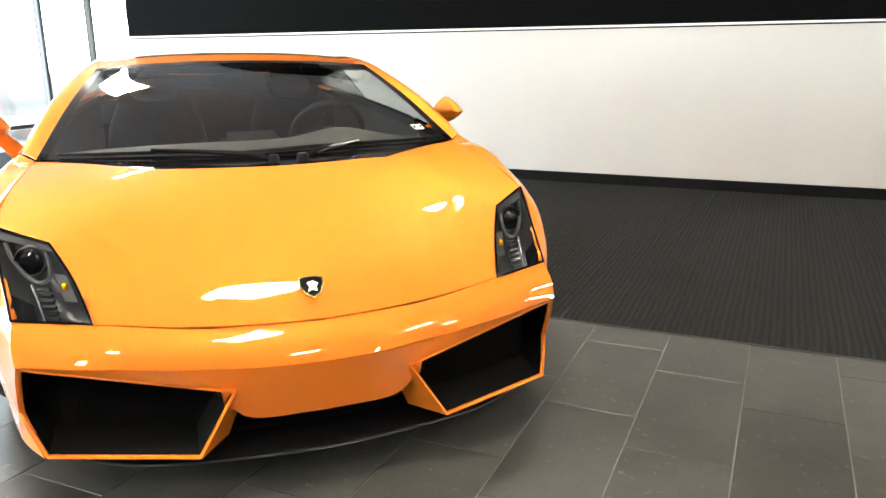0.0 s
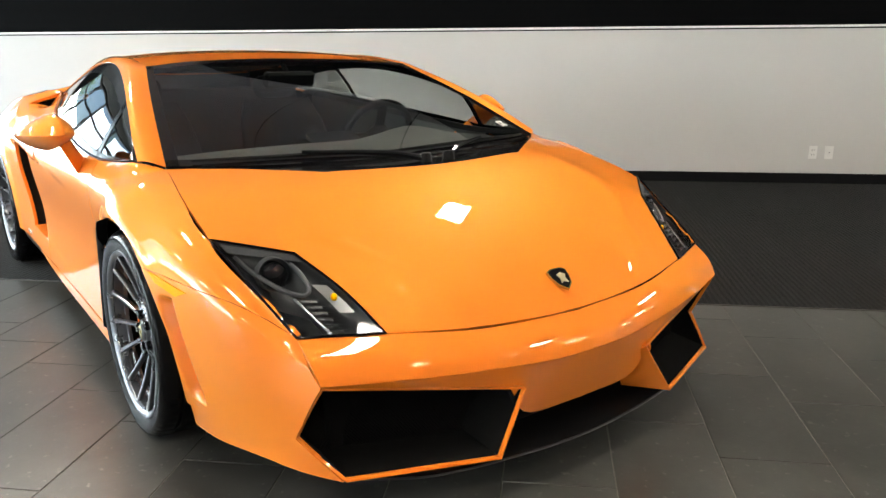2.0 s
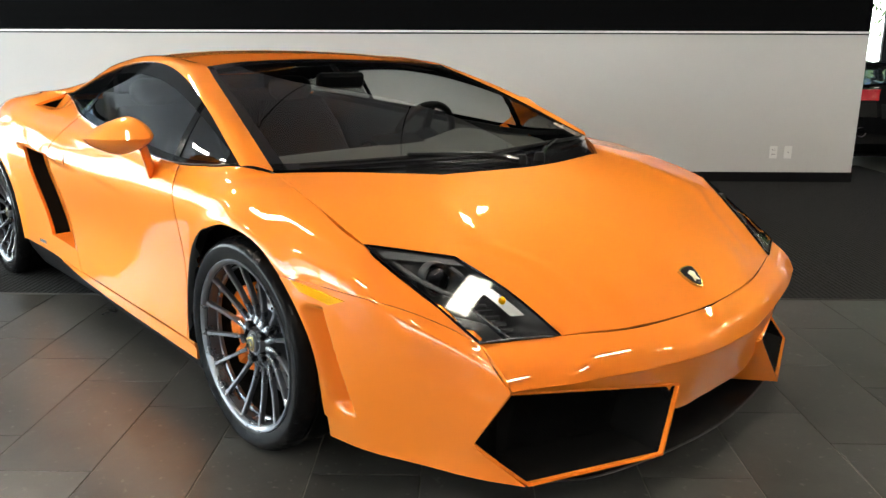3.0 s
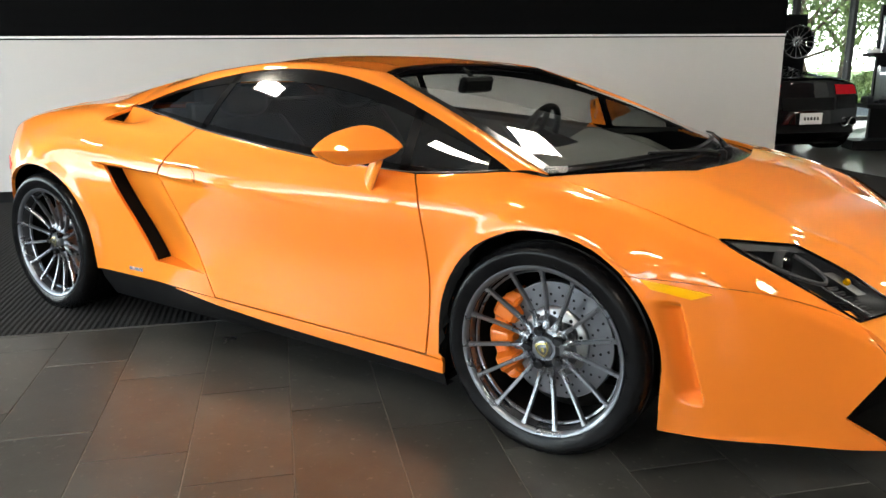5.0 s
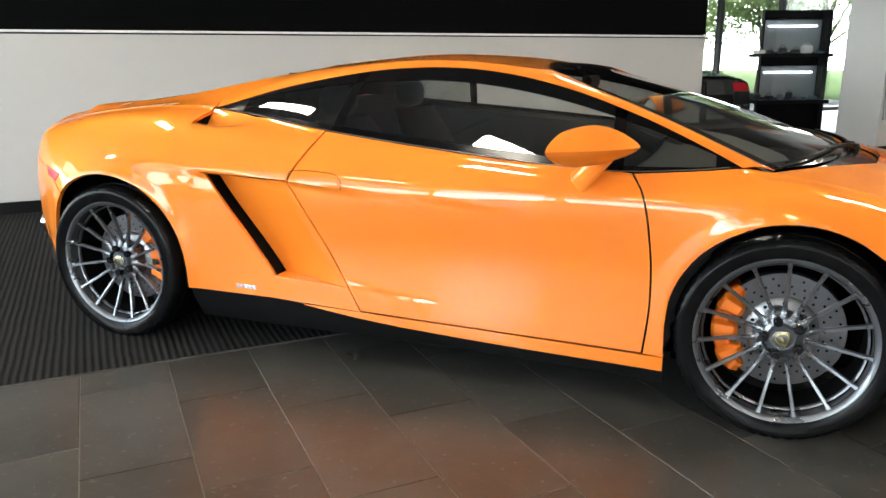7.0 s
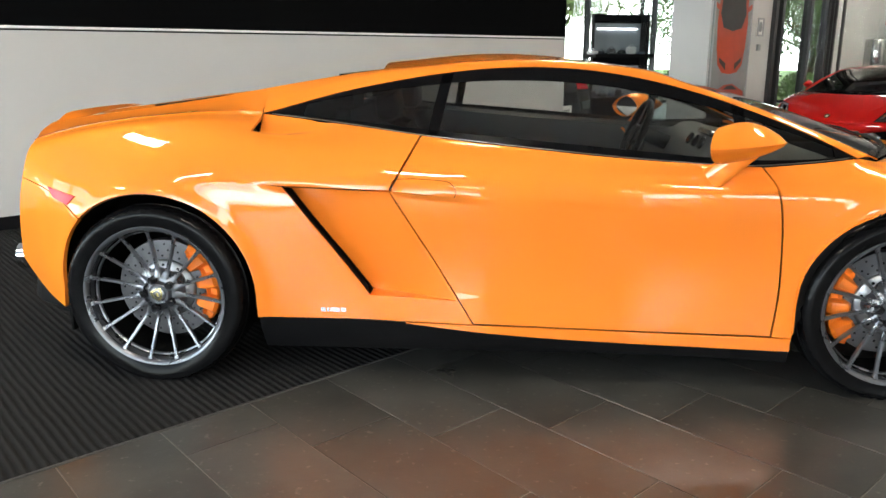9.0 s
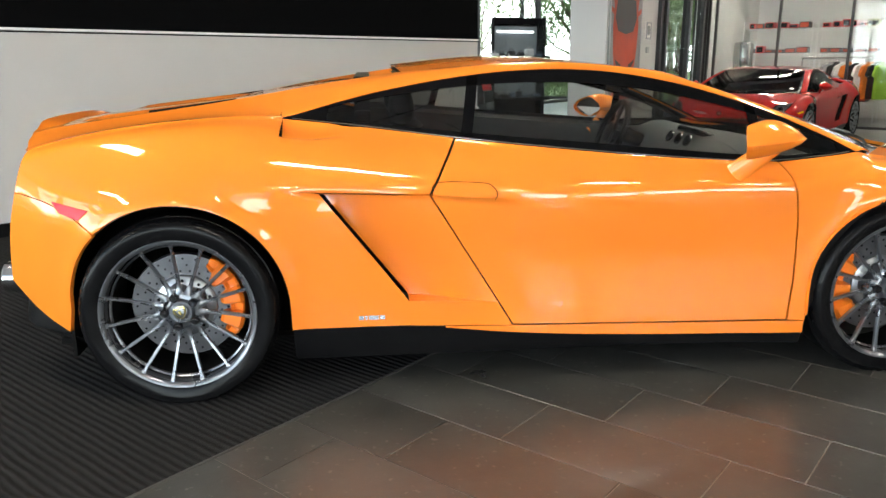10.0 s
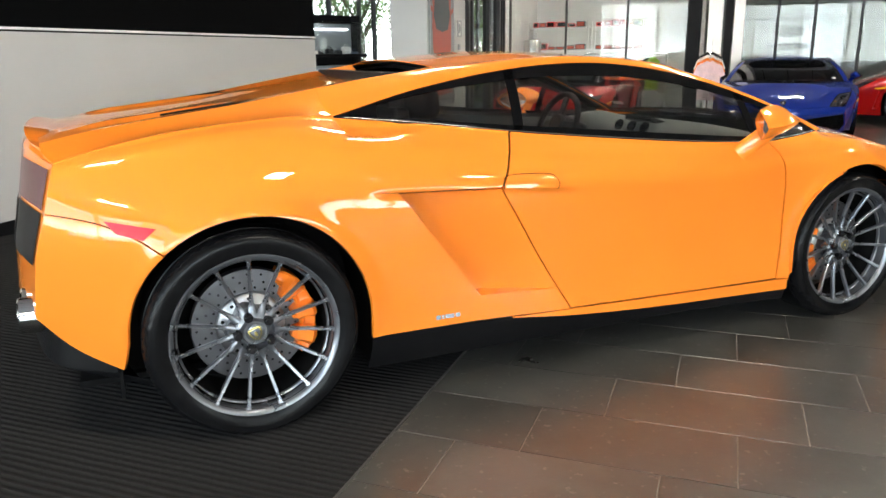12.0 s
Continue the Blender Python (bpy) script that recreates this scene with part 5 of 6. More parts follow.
def lamp_parts(fl):
    fx = flip if fl else (lambda g: g)
    house = part("head_lamp", fx(Geo().grid(bowl)), LAMP_DARK, car, "dark head lamp under a clear cover")
    part("lamp_cover", fx(Geo().grid(cover[0:, 0:] - NL * .001)), GLASS_LAMP, house, "clear lamp cover")
    rim_g = Geo()
    loop = [tuple(cover[i, j] + NL[i, j] * .0005) for i, j in ring(10, 16)]
    rim_g.tube(loop, .0035, 6, closed=True)
    part("lamp_seal", fx(rim_g), TRIM, house, "black seal round the lamp")
    strip = Geo().grid(np.array([[tuple(on_lamp(s, t, .003)[0]) for t in (.03, .13)] for s in np.linspace(.08, .95, 8)]))
    part("lamp_brow", fx(strip), plain_grey, house, "grey strip inside the lamp")
    p, nrm = on_lamp(.45, .29, .022)
    fwd_v = Vector((.92, -.12, .12)).normalized()
    q = fwd_v.to_track_quat("Z", "Y").to_matrix().to_4x4()
    mm = Matrix.Translation(p) @ q
    part("projector_ring", fx(Geo().lathe([(.033, -.02), (.038, 0), (.041, .005), (.043, .0), (.045, -.02)], 28, mm)), EDGE_GREY, house, "dark ring of the projector")
    part("projector_arc", fx(Geo().lathe([(.031, .002), (.034, .007), (.038, .003)], 20, mm, arc=(.50, 1.0))), CHROME, house, "chrome arc under the projector")
    part("projector_lens", fx(Geo().lathe([(.031, 0), (.027, .008), (.015, .013), (0, .015)], 24, mm)), GLOSS_BLACK, house, "dark projector lens")
    bezel = Geo().tube(spline([tuple(on_lamp(s, t, .012)[0]) for s, t in ((.14, .15), (.19, .32), (.33, .49), (.50, .56), (.66, .48), (.76, .28), (.78, .15))], 24), .0055, 8)
    part("lamp_bezel", fx(bezel), plain_grey, house, "grey shield-shaped bezel round the projector")
    column = Geo()
    for t in np.linspace(.62, .93, 6):
        column.tube([on_lamp(.43, t, .016)[0], on_lamp(.60, t, .016)[0]], .006, 6)
    part("lamp_column", fx(column), LAMP_DARK, house, "ribbed dark column in the lamp")
    part("daytime_bar", fx(Geo().tube([on_lamp(.37, .60, .010)[0], on_lamp(.42, .97, .008)[0]], .003, 6)), SILVER, house, "slim silver bar in the lamp")
    ind = Geo().grid(np.array([[tuple(on_lamp(s, t, .014)[0]) for t in np.linspace(.42, .74, 8)] for s in (.74, .80, .86, .91)]))
    part("indicator", fx(ind), STRIP, house, "silver indicator reflector")
    p3, _ = on_lamp(.83, .58, .008)
    part("indicator_bulb", fx(Geo().blob(tuple(p3), (.010, .008, .010), 10, 6)), AMBER, house, "amber indicator bulb")
    patch = Geo().grid(np.array([[tuple(on_lamp(s, t, .006)[0]) for t in np.linspace(.70 + .35 * s, .985, 6)] for s in np.linspace(.02, .33, 6)]))
    part("lamp_blank", fx(patch), GLOSS_BLACK, house, "black panel in the lamp's corner")


plain_grey = plain("lamp_brow_grey", (.07, .07, .074), .35, vary=.1)
lamp_parts(False)
lamp_parts(True)


# small lamps and marks laid on the flank
def flank_patch(pts, out=.003, n=8, m=5):
    a, b, c, d = [np.array(p, float) for p in pts]
    g = np.zeros((n, m, 3))
    for i in range(n):
        for j in range(m):
            s, t = i / (n - 1), j / (m - 1)
            x, z = (1 - s) * ((1 - t) * a + t * d) + s * ((1 - t) * b + t * c)
            g[i, j] = (x, -flank(x, z) - out, z)
    return g


for nm, pts, mt, lab in (("side_marker", ((1.600, .555), (1.700, .538), (1.748, .557), (1.568, .580)), AMBER, "amber side marker lamp"),
                         ("rear_side_marker", ((-1.640, .668), (-1.572, .648), (-1.536, .680), (-1.668, .704)), RED_LENS, "red rear side marker lamp")):
    g = sheet(flank_patch(pts, .0035), .006, 0)
    part(nm, g, mt, car, lab)
    part(nm, flip(g), mt, car, lab)
for x0, x1 in ((-.680, -.662), (-.658, -.650), (-.646, -.612), (-.608, -.590)):
    g = sheet(flank_patch(((x0, .276), (x1, .275), (x1, .290), (x0, .291)), .003, 4, 3), .004, 0)
    part("badge_bar", g, SILVER, car, "small silver badge")
HANDLE = [(-.422, .704), (-.405, .746), (-.250, .743), (-.214, .728), (-.202, .706), (-.208, .686)]
g = sheet(flank_patch(((-.418, .707), (-.212, .690), (-.222, .726), (-.402, .742)), .0016, 14, 5), .004, 0)
shut = Geo().tube([(x, -flank(x, z) - .0004, z) for x, z in spline(HANDLE, 40)], .0012, 5)
for fx in (lambda q: q, flip):
    handle = part("door_handle", fx(g), PAINT, car, "flush orange door handle")
    part("shut_line", fx(shut), TRIM, handle, "thin dark shut line")

# shield on the bonnet: plain shapes in black and gold
outline2 = [(-.034, .030), (-.018, .036), (0, .037), (.018, .036), (.034, .030), (.033, .006), (.022, -.022), (0, -.040), (-.022, -.022), (-.033, .006)]
shield_m = pose(2.174, -.006, .534, 0, 0, 0) @ Euler((0, radians(35), 0)).to_matrix().to_4x4() @ pose(0, 0, 0, 0, 0, 90)
em = part("emblem", Geo().prism(outline2, -.004, .004, shield_m), GOLD, car, "small black and gold shield on the bonnet", sharp=20)
part("emblem_field", Geo().prism([(x * .88, y * .88) for x, y in outline2], .003, .0055, shield_m), GLOSS_BLACK, em, "black field", sharp=20)
part("emblem_mark", Geo().prism([(-.012, .012), (.004, .018), (.018, .008), (.011, -.003), (.012, -.019), (-.002, -.013), (-.013, -.019), (-.007, -.002)], .005, .007, shield_m), PALE_GOLD, em, "gold mark", sharp=20)


# mirrors
def mirror_shell():
    P = []
    for s in np.linspace(0, 1, 17):
        # from the face that looks back (s = 0) to the pointed front (s = 1)
        c = Vector((.632 + .206 * s, -.985 + .018 * s, .872 + .012 * s))
        k = (1 - s ** 1.9) ** .75
        w, up, dn = .082 * k + .002, .080 * (1 - s ** 2.1) ** .72 * (.72 + .9 * s * (1 - s)) + .002, .052 * k + .002
        row = []
        for q in range(32):
            a = 2 * math.pi * q / 32
            ca, sa = math.cos(a), math.sin(a)
            y = c.y + w * math.copysign(abs(ca) ** 1.4, ca) + .016 * max(sa, 0)
            z = c.z + (up if sa > 0 else dn) * math.copysign(abs(sa) ** 1.4, sa)
            # the outer edge runs further back than the inner one
            row.append((c.x + .055 * ca * (1 - s) ** 1.5, y, z))
        P.append(row)
    return np.array(P)


M = mirror_shell()
g = Geo().grid(np.concatenate([M, M[:, :1]], 1))
back = M[0]
g.grid(np.concatenate([np.stack([back, back * np.array([1, 1, 1]) + np.array([.02, 0, 0])], 0)], 1))
gl = Geo().add([tuple(p + np.array([.018, 0, 0])) for p in back], [tuple(range(32))])
st = Geo()
for a, b, wa, wb in (((.742, -.945, .862), (.618, -.866, .732), .032, .040),):
    prof = []
    for t in np.linspace(0, 1, 8):
        c = np.array(a) * (1 - t) + np.array(b) * t
        w = wa * (1 - t) + wb * t
        prof.append([c + w * math.cos(q) * np.array([-.55, .35, .75]) + w * .30 * math.sin(q) * np.array([.58, .80, .05]) for q in np.linspace(0, 2 * math.pi, 17)])
    st.grid(np.array(prof))
for fx in (lambda q: q, flip):
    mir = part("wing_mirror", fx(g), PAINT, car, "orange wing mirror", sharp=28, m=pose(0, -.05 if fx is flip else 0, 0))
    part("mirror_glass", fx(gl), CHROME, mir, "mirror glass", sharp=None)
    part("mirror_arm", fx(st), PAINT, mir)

# cowl and wipers
cw = np.stack([ws_bot + np.array([-.03, 0, .001]), spline([(1.25, -.74, .785), (1.38, -.585, .780), (1.55, -.385, .772), (1.61, 0, .768), (1.55, .385, .772), (1.38, .585, .780), (1.25, .74, .785)], 40)], 0)
part("cowl", Geo().grid(cw), GLOSS_BLACK, car, "black cowl under the windscreen")


def on_glass(s, t, out):
    i, j = s * 39, t * 21
    a, b = int(min(i, 38)), int(min(j, 20))
    n = np.cross(WS[a + 1, b] - WS[a, b], WS[a, b + 1] - WS[a, b])
    n /= np.linalg.norm(n)
    n = n if n[2] > 0 else -n
    p = WS[a, b] * (1 - (i - a)) * (1 - (j - b)) + WS[a + 1, b] * (i - a) * (1 - (j - b)) + WS[a, b + 1] * (1 - (i - a)) * (j - b) + WS[a + 1, b + 1] * (i - a) * (j - b)
    return Vector(p + n * out)


for s0, s1, sp, sm_ in ((.05, .46, .50, .26), (.42, .90, .56, .70)):
    g = Geo()
    pts = [on_glass(s0 + (s1 - s0) * q / 12, .020 + .016 * math.sin(math.pi * q / 12), .010) for q in range(13)]
    g.tube(pts, [.004 + .003 * math.sin(math.pi * q / 12) for q in range(13)], 6)
    blade = part("wiper", g, BLACK, car, "black windscreen wiper")
    pivot = on_glass(sp, .0, .004) + Vector((.045, 0, -.012))
    arm = [pivot, on_glass(sp * .7 + sm_ * .3, .006, .016) + Vector((.02, 0, 0)), on_glass(sm_, .036, .020)]
    part("wiper_arm", Geo().tube([tuple(p) for p in spline([tuple(q) for q in arm], 10)], [.011 - .0006 * q for q in range(10)], 8), GLOSS_BLACK, blade, "black wiper arm")
    part("wiper_pivot", Geo().lathe([(0, .022), (.014, .020), (.019, .010), (.020, -.01)], 14, Matrix.Translation(pivot)), BLACK, blade, "round black wiper pivot")
st_g = Geo().grid(np.array([[tuple(on_glass(s, t, .0015)) for t in (.12, .17)] for s in (.895, .915, .935)]))
sticker = part("sticker", st_g, TRIM_WHITE, car, "small white sticker inside the windscreen")
for s0 in (.8985, .9225):
    part("sticker_bar", Geo().grid(np.array([[tuple(on_glass(s, t, .003)) for t in (.135, .155)] for s in (s0, s0 + .009)])), PRINT_BAR, sticker, "dark bar of small print")

# cabin
dash = spline([(1.30, 0, .74), (1.10, 0, .80), (.92, 0, .805), (.80, 0, .77), (.74, 0, .66), (.78, 0, .45)], 20)
P = []
for y in np.linspace(-.76, .76, 33):
    sh_ = -.20 * (y / .76) ** 2 * np.interp(dash[:, 0], [.75, 1.3], [.15, 1])
    hump = .045 * math.exp(-((y - .38) / .17) ** 2) * np.exp(-((dash[:, 0] - .86) / .10) ** 2)
    P.append(np.stack([dash[:, 0] + sh_, np.full(20, y), dash[:, 2] + hump - .03 * (abs(y) / .76) ** 3], 1))
dashb = part("dashboard", Geo().grid(np.array(P)), LEATHER, car, "dark grey leather dashboard")
con = Geo().box(.10, .80, -.13, .13, .20, .50, c=.02).box(.70, .79, -.16, .16, .48, .70, c=.02)
part("centre_console", con, LEATHER_DARK, car, "black centre console")
vents = Geo()
for yv in (-.10, 0, .10):
    vents.lathe([(0, .004), (.020, .004), (.022, .007), (.027, .006), (.029, -.004)], 20, pose(.80, yv, .785, 0, -62, 0))
part("air_vent", vents, GLOSS_BLACK, dashb, "round black air vents")
part("display", Geo().box(-.055, .055, -.10, .10, -.012, .014, c=.006, m=pose(.885, 0, .808, 0, 18, 0)), GLOSS_BLACK, dashb, "dark display on the dashboard")
bulk = Geo().box(-.68, -.62, -.56, .56, .15, .962, c=.01).box(-.68, -.62, -.50, -.28, .962, 1.046).box(-.68, -.62, .28, .50, .962, 1.046).box(-.68, -.62, -.46, .46, 1.046, 1.085)
part("bulkhead", bulk, LEATHER_DARK, car, "black rear bulkhead")
head = P
liner = coons(ws_top + np.array([-.02, 0, -.03]), roof_rear + np.array([0, 0, -.035]), ROOF_SIDE + np.array([0, .02, -.03]), ROOF_SIDE * np.array([1, -1, 1]) + np.array([0, -.02, -.03]))
part("headliner", Geo().grid(liner), LEATHER_DARK, car, "black headliner")
for s in (-1, 1):
    dc = np.stack([np.array([(x, s * (smooth_at(S_TOP, x)[0] - .05), z) for x in np.linspace(.85, -.62, 16)]) for z in (.79, .60, .30, .15)], 0)
    for q in range(16):
        dc[0, q, 2] = smooth_at(S_TOP, dc[0, q, 0])[1] - .012
    part("door_trim", Geo().grid(dc), LEATHER, car, "dark door trim")
    cap_b = BELT[:48] * np.array([1, -s, 1])
    part("belt_trim", Geo().grid(np.stack([cap_b + np.array([0, -s * .004, .0015]), cap_b + np.array([0, -s * .03, .004]), cap_b + np.array([0, -s * .056, -.016])], 0)), LEATHER_DARK, car, "black inner belt trim")
    sx = s * .37
    st_ = Geo()
    back_p = []
    for z, x, w, d in ((.30, -.20, .22, .10), (.45, -.26, .25, .10), (.62, -.34, .26, .09), (.78, -.42, .24, .08), (.90, -.48, .19, .07)):
        back_p.append([(x + d * math.cos(a) * .9, sx + w * math.copysign(abs(math.sin(a)) ** .6, math.sin(a)), z) for a in np.linspace(0, 2 * math.pi, 21)])
    st_.grid(np.array(back_p))
    st_.blob((-.50, sx, .965), (.05, .125, .065), squash=.7)
    st_.blob((.05, sx, .28), (.30, .24, .09), squash=.6)
    part("seat", st_, LEATHER_DARK, car, "black leather bucket seat")
sw = Geo()
sm = pose(.60, .37, .775, 0, -68, 0)
sw.tube([sm @ Vector((.166 * math.cos(a), .166 * math.sin(a), 0)) for a in np.linspace(0, 2 * math.pi, 40, endpoint=False)], .016, 10, closed=True)
sw.lathe([(0, .02), (.05, .018), (.06, 0), (.05, -.02)], 20, sm)
for a in (0, 180, 270):
    sw.box(.04, .16, -.022, .022, -.006, .006, c=.003, m=sm @ pose(0, 0, 0, 0, 0, a))
wheel_s = part("steering_wheel", sw, LEATHER_DARK, car, "black leather steering wheel")
part("steering_column", Geo().tube([(.62, .37, .79), (.85, .37, .70)], .04, 10), BLACK, wheel_s)
rv = Geo().box(-.02, .02, -.115, .115, -.033, .033, c=.012, m=pose(.50, 0, 1.035, 0, 15, 0)).tube([(.50, 0, 1.05), (.44, 0, 1.10)], .010, 8)
part("rear_view_mirror", rv, BLACK, car, "black rear-view mirror")


# ---------------------------------------------------------------- other cars in the showroom: the same build in other paints
def clone_car(m, paint, label, roof_mat=None):
    c = copy_thing(car, m)
    c.name = "sports_car"
    tagged(c, label)
    for o in c.children_recursive:
        if o.data and o.data.materials and o.data.materials[0] == PAINT:
            key = (o.data.name, paint.name)
            if key not in PAINTED:
                d = o.data.copy()
                d.materials[0] = paint
                PAINTED[key] = d
            o.data = PAINTED[key]
            if "label" in o.keys():
                o["label"] = o["label"].replace("orange", COLOUR[paint.name])
        elif o.data and o.data.materials and o.data.materials[0].name in SWAP:
            swap = SWAP[o.data.materials[0].name]
            if (o.data.name, swap.name) not in PAINTED:
                d = o.data.copy()
                d.materials[0] = swap
                PAINTED[(o.data.name, swap.name)] = d
            o.data = PAINTED[(o.data.name, swap.name)]
    return c


PAINTED = {}
GLASS_PARKED = pane("parked_car_glass", (0.12, 0.13, 0.13), 0.8)
SWAP = {GLASS_FRONT.name: GLASS_PARKED, GLASS_SIDE.name: GLASS_PARKED, TAIL_LENS.name: RED_LENS}
COLOUR = {RED_PAINT.name: "red", BLUE_PAINT.name: "blue", WHITE_PAINT.name: "white", BLACK_PAINT.name: "black"}
clone_car(pose(5.02, 6.98, 0, 0, 0, 224) @ Matrix.Scale(.88, 4), RED_PAINT, "shiny red sports car parked before the glass front")
clone_car(pose(7.95, 5.65, 0, 0, 0, 223) @ Matrix.Diagonal((.97, .96, .90, 1)), BLUE_PAINT, "metallic blue sports car parked facing the room")
clone_car(pose(11.1, 4.3, 0, 0, 0, 126), RED_PAINT, "red sports car parked beside the blue car")
clone_car(ROOM @ pose(-5.6, 6.3, 0, 0, 0, 92), WHITE_PAINT, "white sports car parked behind the partition wall")
black = clone_car(ROOM @ pose(5.60, 6.25, 0, 0, 0, 90) @ Matrix.Scale(.96, 4), BLACK_PAINT, "black sports car seen from behind, with a white plate")
pl = Geo().box(-.004, .004, -.15, .15, -.068, .068, c=.002, m=pose(-2.012, 0, .45))
plate_ob = part("number_plate", pl, TRIM_WHITE, black, "white number plate with plain bars")
bars = Geo()
for k in range(5):
    bars.box(-.006, -.0045, -.10 + .043 * k, -.075 + .043 * k, -.018, .018, m=pose(-2.012, 0, .45))
part("plate_bars", bars, TRIM_BLACK, plate_ob, "dark plain bars")


# ---------------------------------------------------------------- partition sockets
def socket(u, z, holes):
    t = thing("wall_socket", "white socket plate on the partition wall" if holes else "white blank plate on the partition wall", "socket", ROOM @ pose(u, PV - .001, z), group="wall plates")
    part("plate", Geo().box(-.035, .035, -.006, 0, -.057, .057, c=.002), PLATE, t)
    if holes:
        for dz in (-.02, .022):
            g = Geo().box(-.012, -.008, -.0075, -.005, dz - .006, dz + .006).box(.008, .012, -.0075, -.005, dz - .006, dz + .006)
            part("slot", g, TRIM_BLACK, t, "dark socket slots")
    else:
        part("screw", Geo().box(-.004, .004, -.0075, -.005, -.004, .004), SILVER, t)


socket(3.81, .277, True)
socket(3.945, .277, False)


# ---------------------------------------------------------------- display tower with lit glass boxes
def display_tower(m):
    t = thing("display_cabinet", "tall black display tower with lit glass boxes and shelves", "cabinet", m)
    part("back_panel", Geo().box(-.46, .46, .12, .20, .0, 1.74, c=.004), TRIM_BLACK, t)
    part("side_panel", Geo().box(.46, .54, -.02, .22, .0, 1.74, c=.004), TRIM_BLACK, t)
    part("base", Geo().box(-.80, .46, -.30, .12, .0, .12, c=.006), TRIM_BLACK, t)
    for z in (.56, 1.17):
        part("shelf", Geo().box(-.66, .46, -.28, .12, z - .05, z, c=.005), TRIM_BLACK, t, "black shelf")
        part("lit_panel", Geo().box(-.44, .44, .108, .119, z + .02, z + .44), lit_grey, t, "pale grey backing")
        part("light_strip", Geo().box(-.40, .36, .090, .105, z + .352, z + .370), LED, t, "white light strip")
        box = part("glass_box", Geo().box(-.44, .455, -.24, -.236, z, z + .46).box(-.444, -.44, -.24, .11, z, z + .46).box(-.44, .455, -.24, .11, z + .456, z + .46), GLASS_CLEAR, t, "clear glass box", sharp=None)
        box.visible_shadow = False
    return t


lit_grey = plain("pale_grey_panel", (.30, .33, .37), .5, vary=.04)
TOWER = ROOM @ pose(7.22, 4.62, 0, 0, 0, -20) @ Matrix.Diagonal((.90, .90, 1, 1))
display_tower(TOWER)
rnd = random.Random(5)
DARK_GOODS = plain("dark_leather_goods", (.02, .022, .03), .5, vary=.3)
BLUE_GOODS = plain("blue_grey_goods", (.10, .14, .20), .5, vary=.3)
for z in (.56, 1.17):
    x = -.66
    while x < .36:
        w, h, d = rnd.uniform(.06, .16), rnd.uniform(.03, .11), rnd.uniform(.08, .16)
        g = Geo().box(-w / 2, w / 2, -d / 2, d / 2, 0, h, c=min(.02, h / 3))
        g.tube([(-w * .3, 0, h), (-w * .15, 0, h + .03), (w * .15, 0, h + .03), (w * .3, 0, h)], .005, 6)
        thing("accessory", "small dark accessory case on the display shelf", "accessory", TOWER @ pose(x + w / 2, -.08, z, 0, 0, rnd.uniform(-20, 20)), group="accessories on the tower", geo=g, mat=rnd.choice((DARK_GOODS, BLUE_GOODS, DARK_GOODS, TRIM_WHITE)))
        x += w + rnd.uniform(.03, .1)


# stand with wheel rims
SHOWN = [rear_set[2].copy(), rear_set[10].copy()]
for d in SHOWN:
    d.materials[0] = SILVER


def rim_stand(m):
    t = thing("wheel_stand", "black display board carrying alloy wheel rims", "stand", m)
    part("board", Geo().box(-.42, .10, .05, .11, 0, 1.70, c=.004), TRIM_BLACK, t)
    part("foot", Geo().box(-.45, .10, -.25, .30, 0, .05, c=.006), TRIM_BLACK, t)
    for z in (1.33, .72):
        rm = part("rim", SHOWN[0], SILVER, t, "silver alloy rim", m=pose(-.12, -.08, z, 90, 0, 0) @ Matrix.Scale(.86, 4))
        part("rim_barrel", rear_set[0], SILVER, rm)
        for q in range(15):
            part("spoke", SHOWN[1], SILVER, rm, m=pose(0, 0, 0, 0, 0, 24 * q))
    return t


rim_stand(ROOM @ pose(6.69, 6.10, 0, 0, 0, -10))


# ---------------------------------------------------------------- poster on the white wall block: plain shapes
def poster(m, w, h, paper, shapes, label):
    t = thing("poster", label, "poster", m, group="posters")
    part("board", Geo().box(-w / 2, w / 2, -.02, 0, 0, h, c=.003), paper, t)
    g = Geo()
    for x0, x1, z0, z1 in ((-w / 2, w / 2, 0, .025), (-w / 2, w / 2, h - .025, h), (-w / 2, -w / 2 + .025, .025, h - .025), (w / 2 - .025, w / 2, .025, h - .025)):
        g.box(x0, x1, -.03, -.019, z0, z1)
    part("frame", g, PRINT_GREY, t, "slim grey frame")
    for k, (poly, mat, lab) in enumerate(shapes):
        part("printed_shape", Geo().prism(poly, .0205 + .001 * k, .0215 + .001 * k, pose(0, 0, 0, 90, 0, 0)), mat, t, lab, sharp=None)
    return t


def oval(cx, cz, rx, rz, n=28, e=.8):
    return [(cx + rx * math.copysign(abs(math.cos(a)) ** e, math.cos(a)), cz + rz * math.copysign(abs(math.sin(a)) ** e, math.sin(a))) for a in np.linspace(0, 2 * math.pi, n, endpoint=False)]


PRINT_RED = plain("printed_red", (.38, .05, .02), .35, vary=.12)
PRINT_DARK = plain("printed_dark", (.03, .028, .03), .35, vary=.2)
PRINT_GREY = plain("printed_grey", (.30, .31, .32), .35, vary=.12)
PAPER = plain("poster_paper", (.62, .61, .59), .35, vary=.03)
PAPER_GREY = plain("poster_grey_paper", (.20, .21, .22), .35, vary=.1)
def mirrored(half):
    return [(x, z) for x, z in half] + [(-x, z) for x, z in half[::-1]]


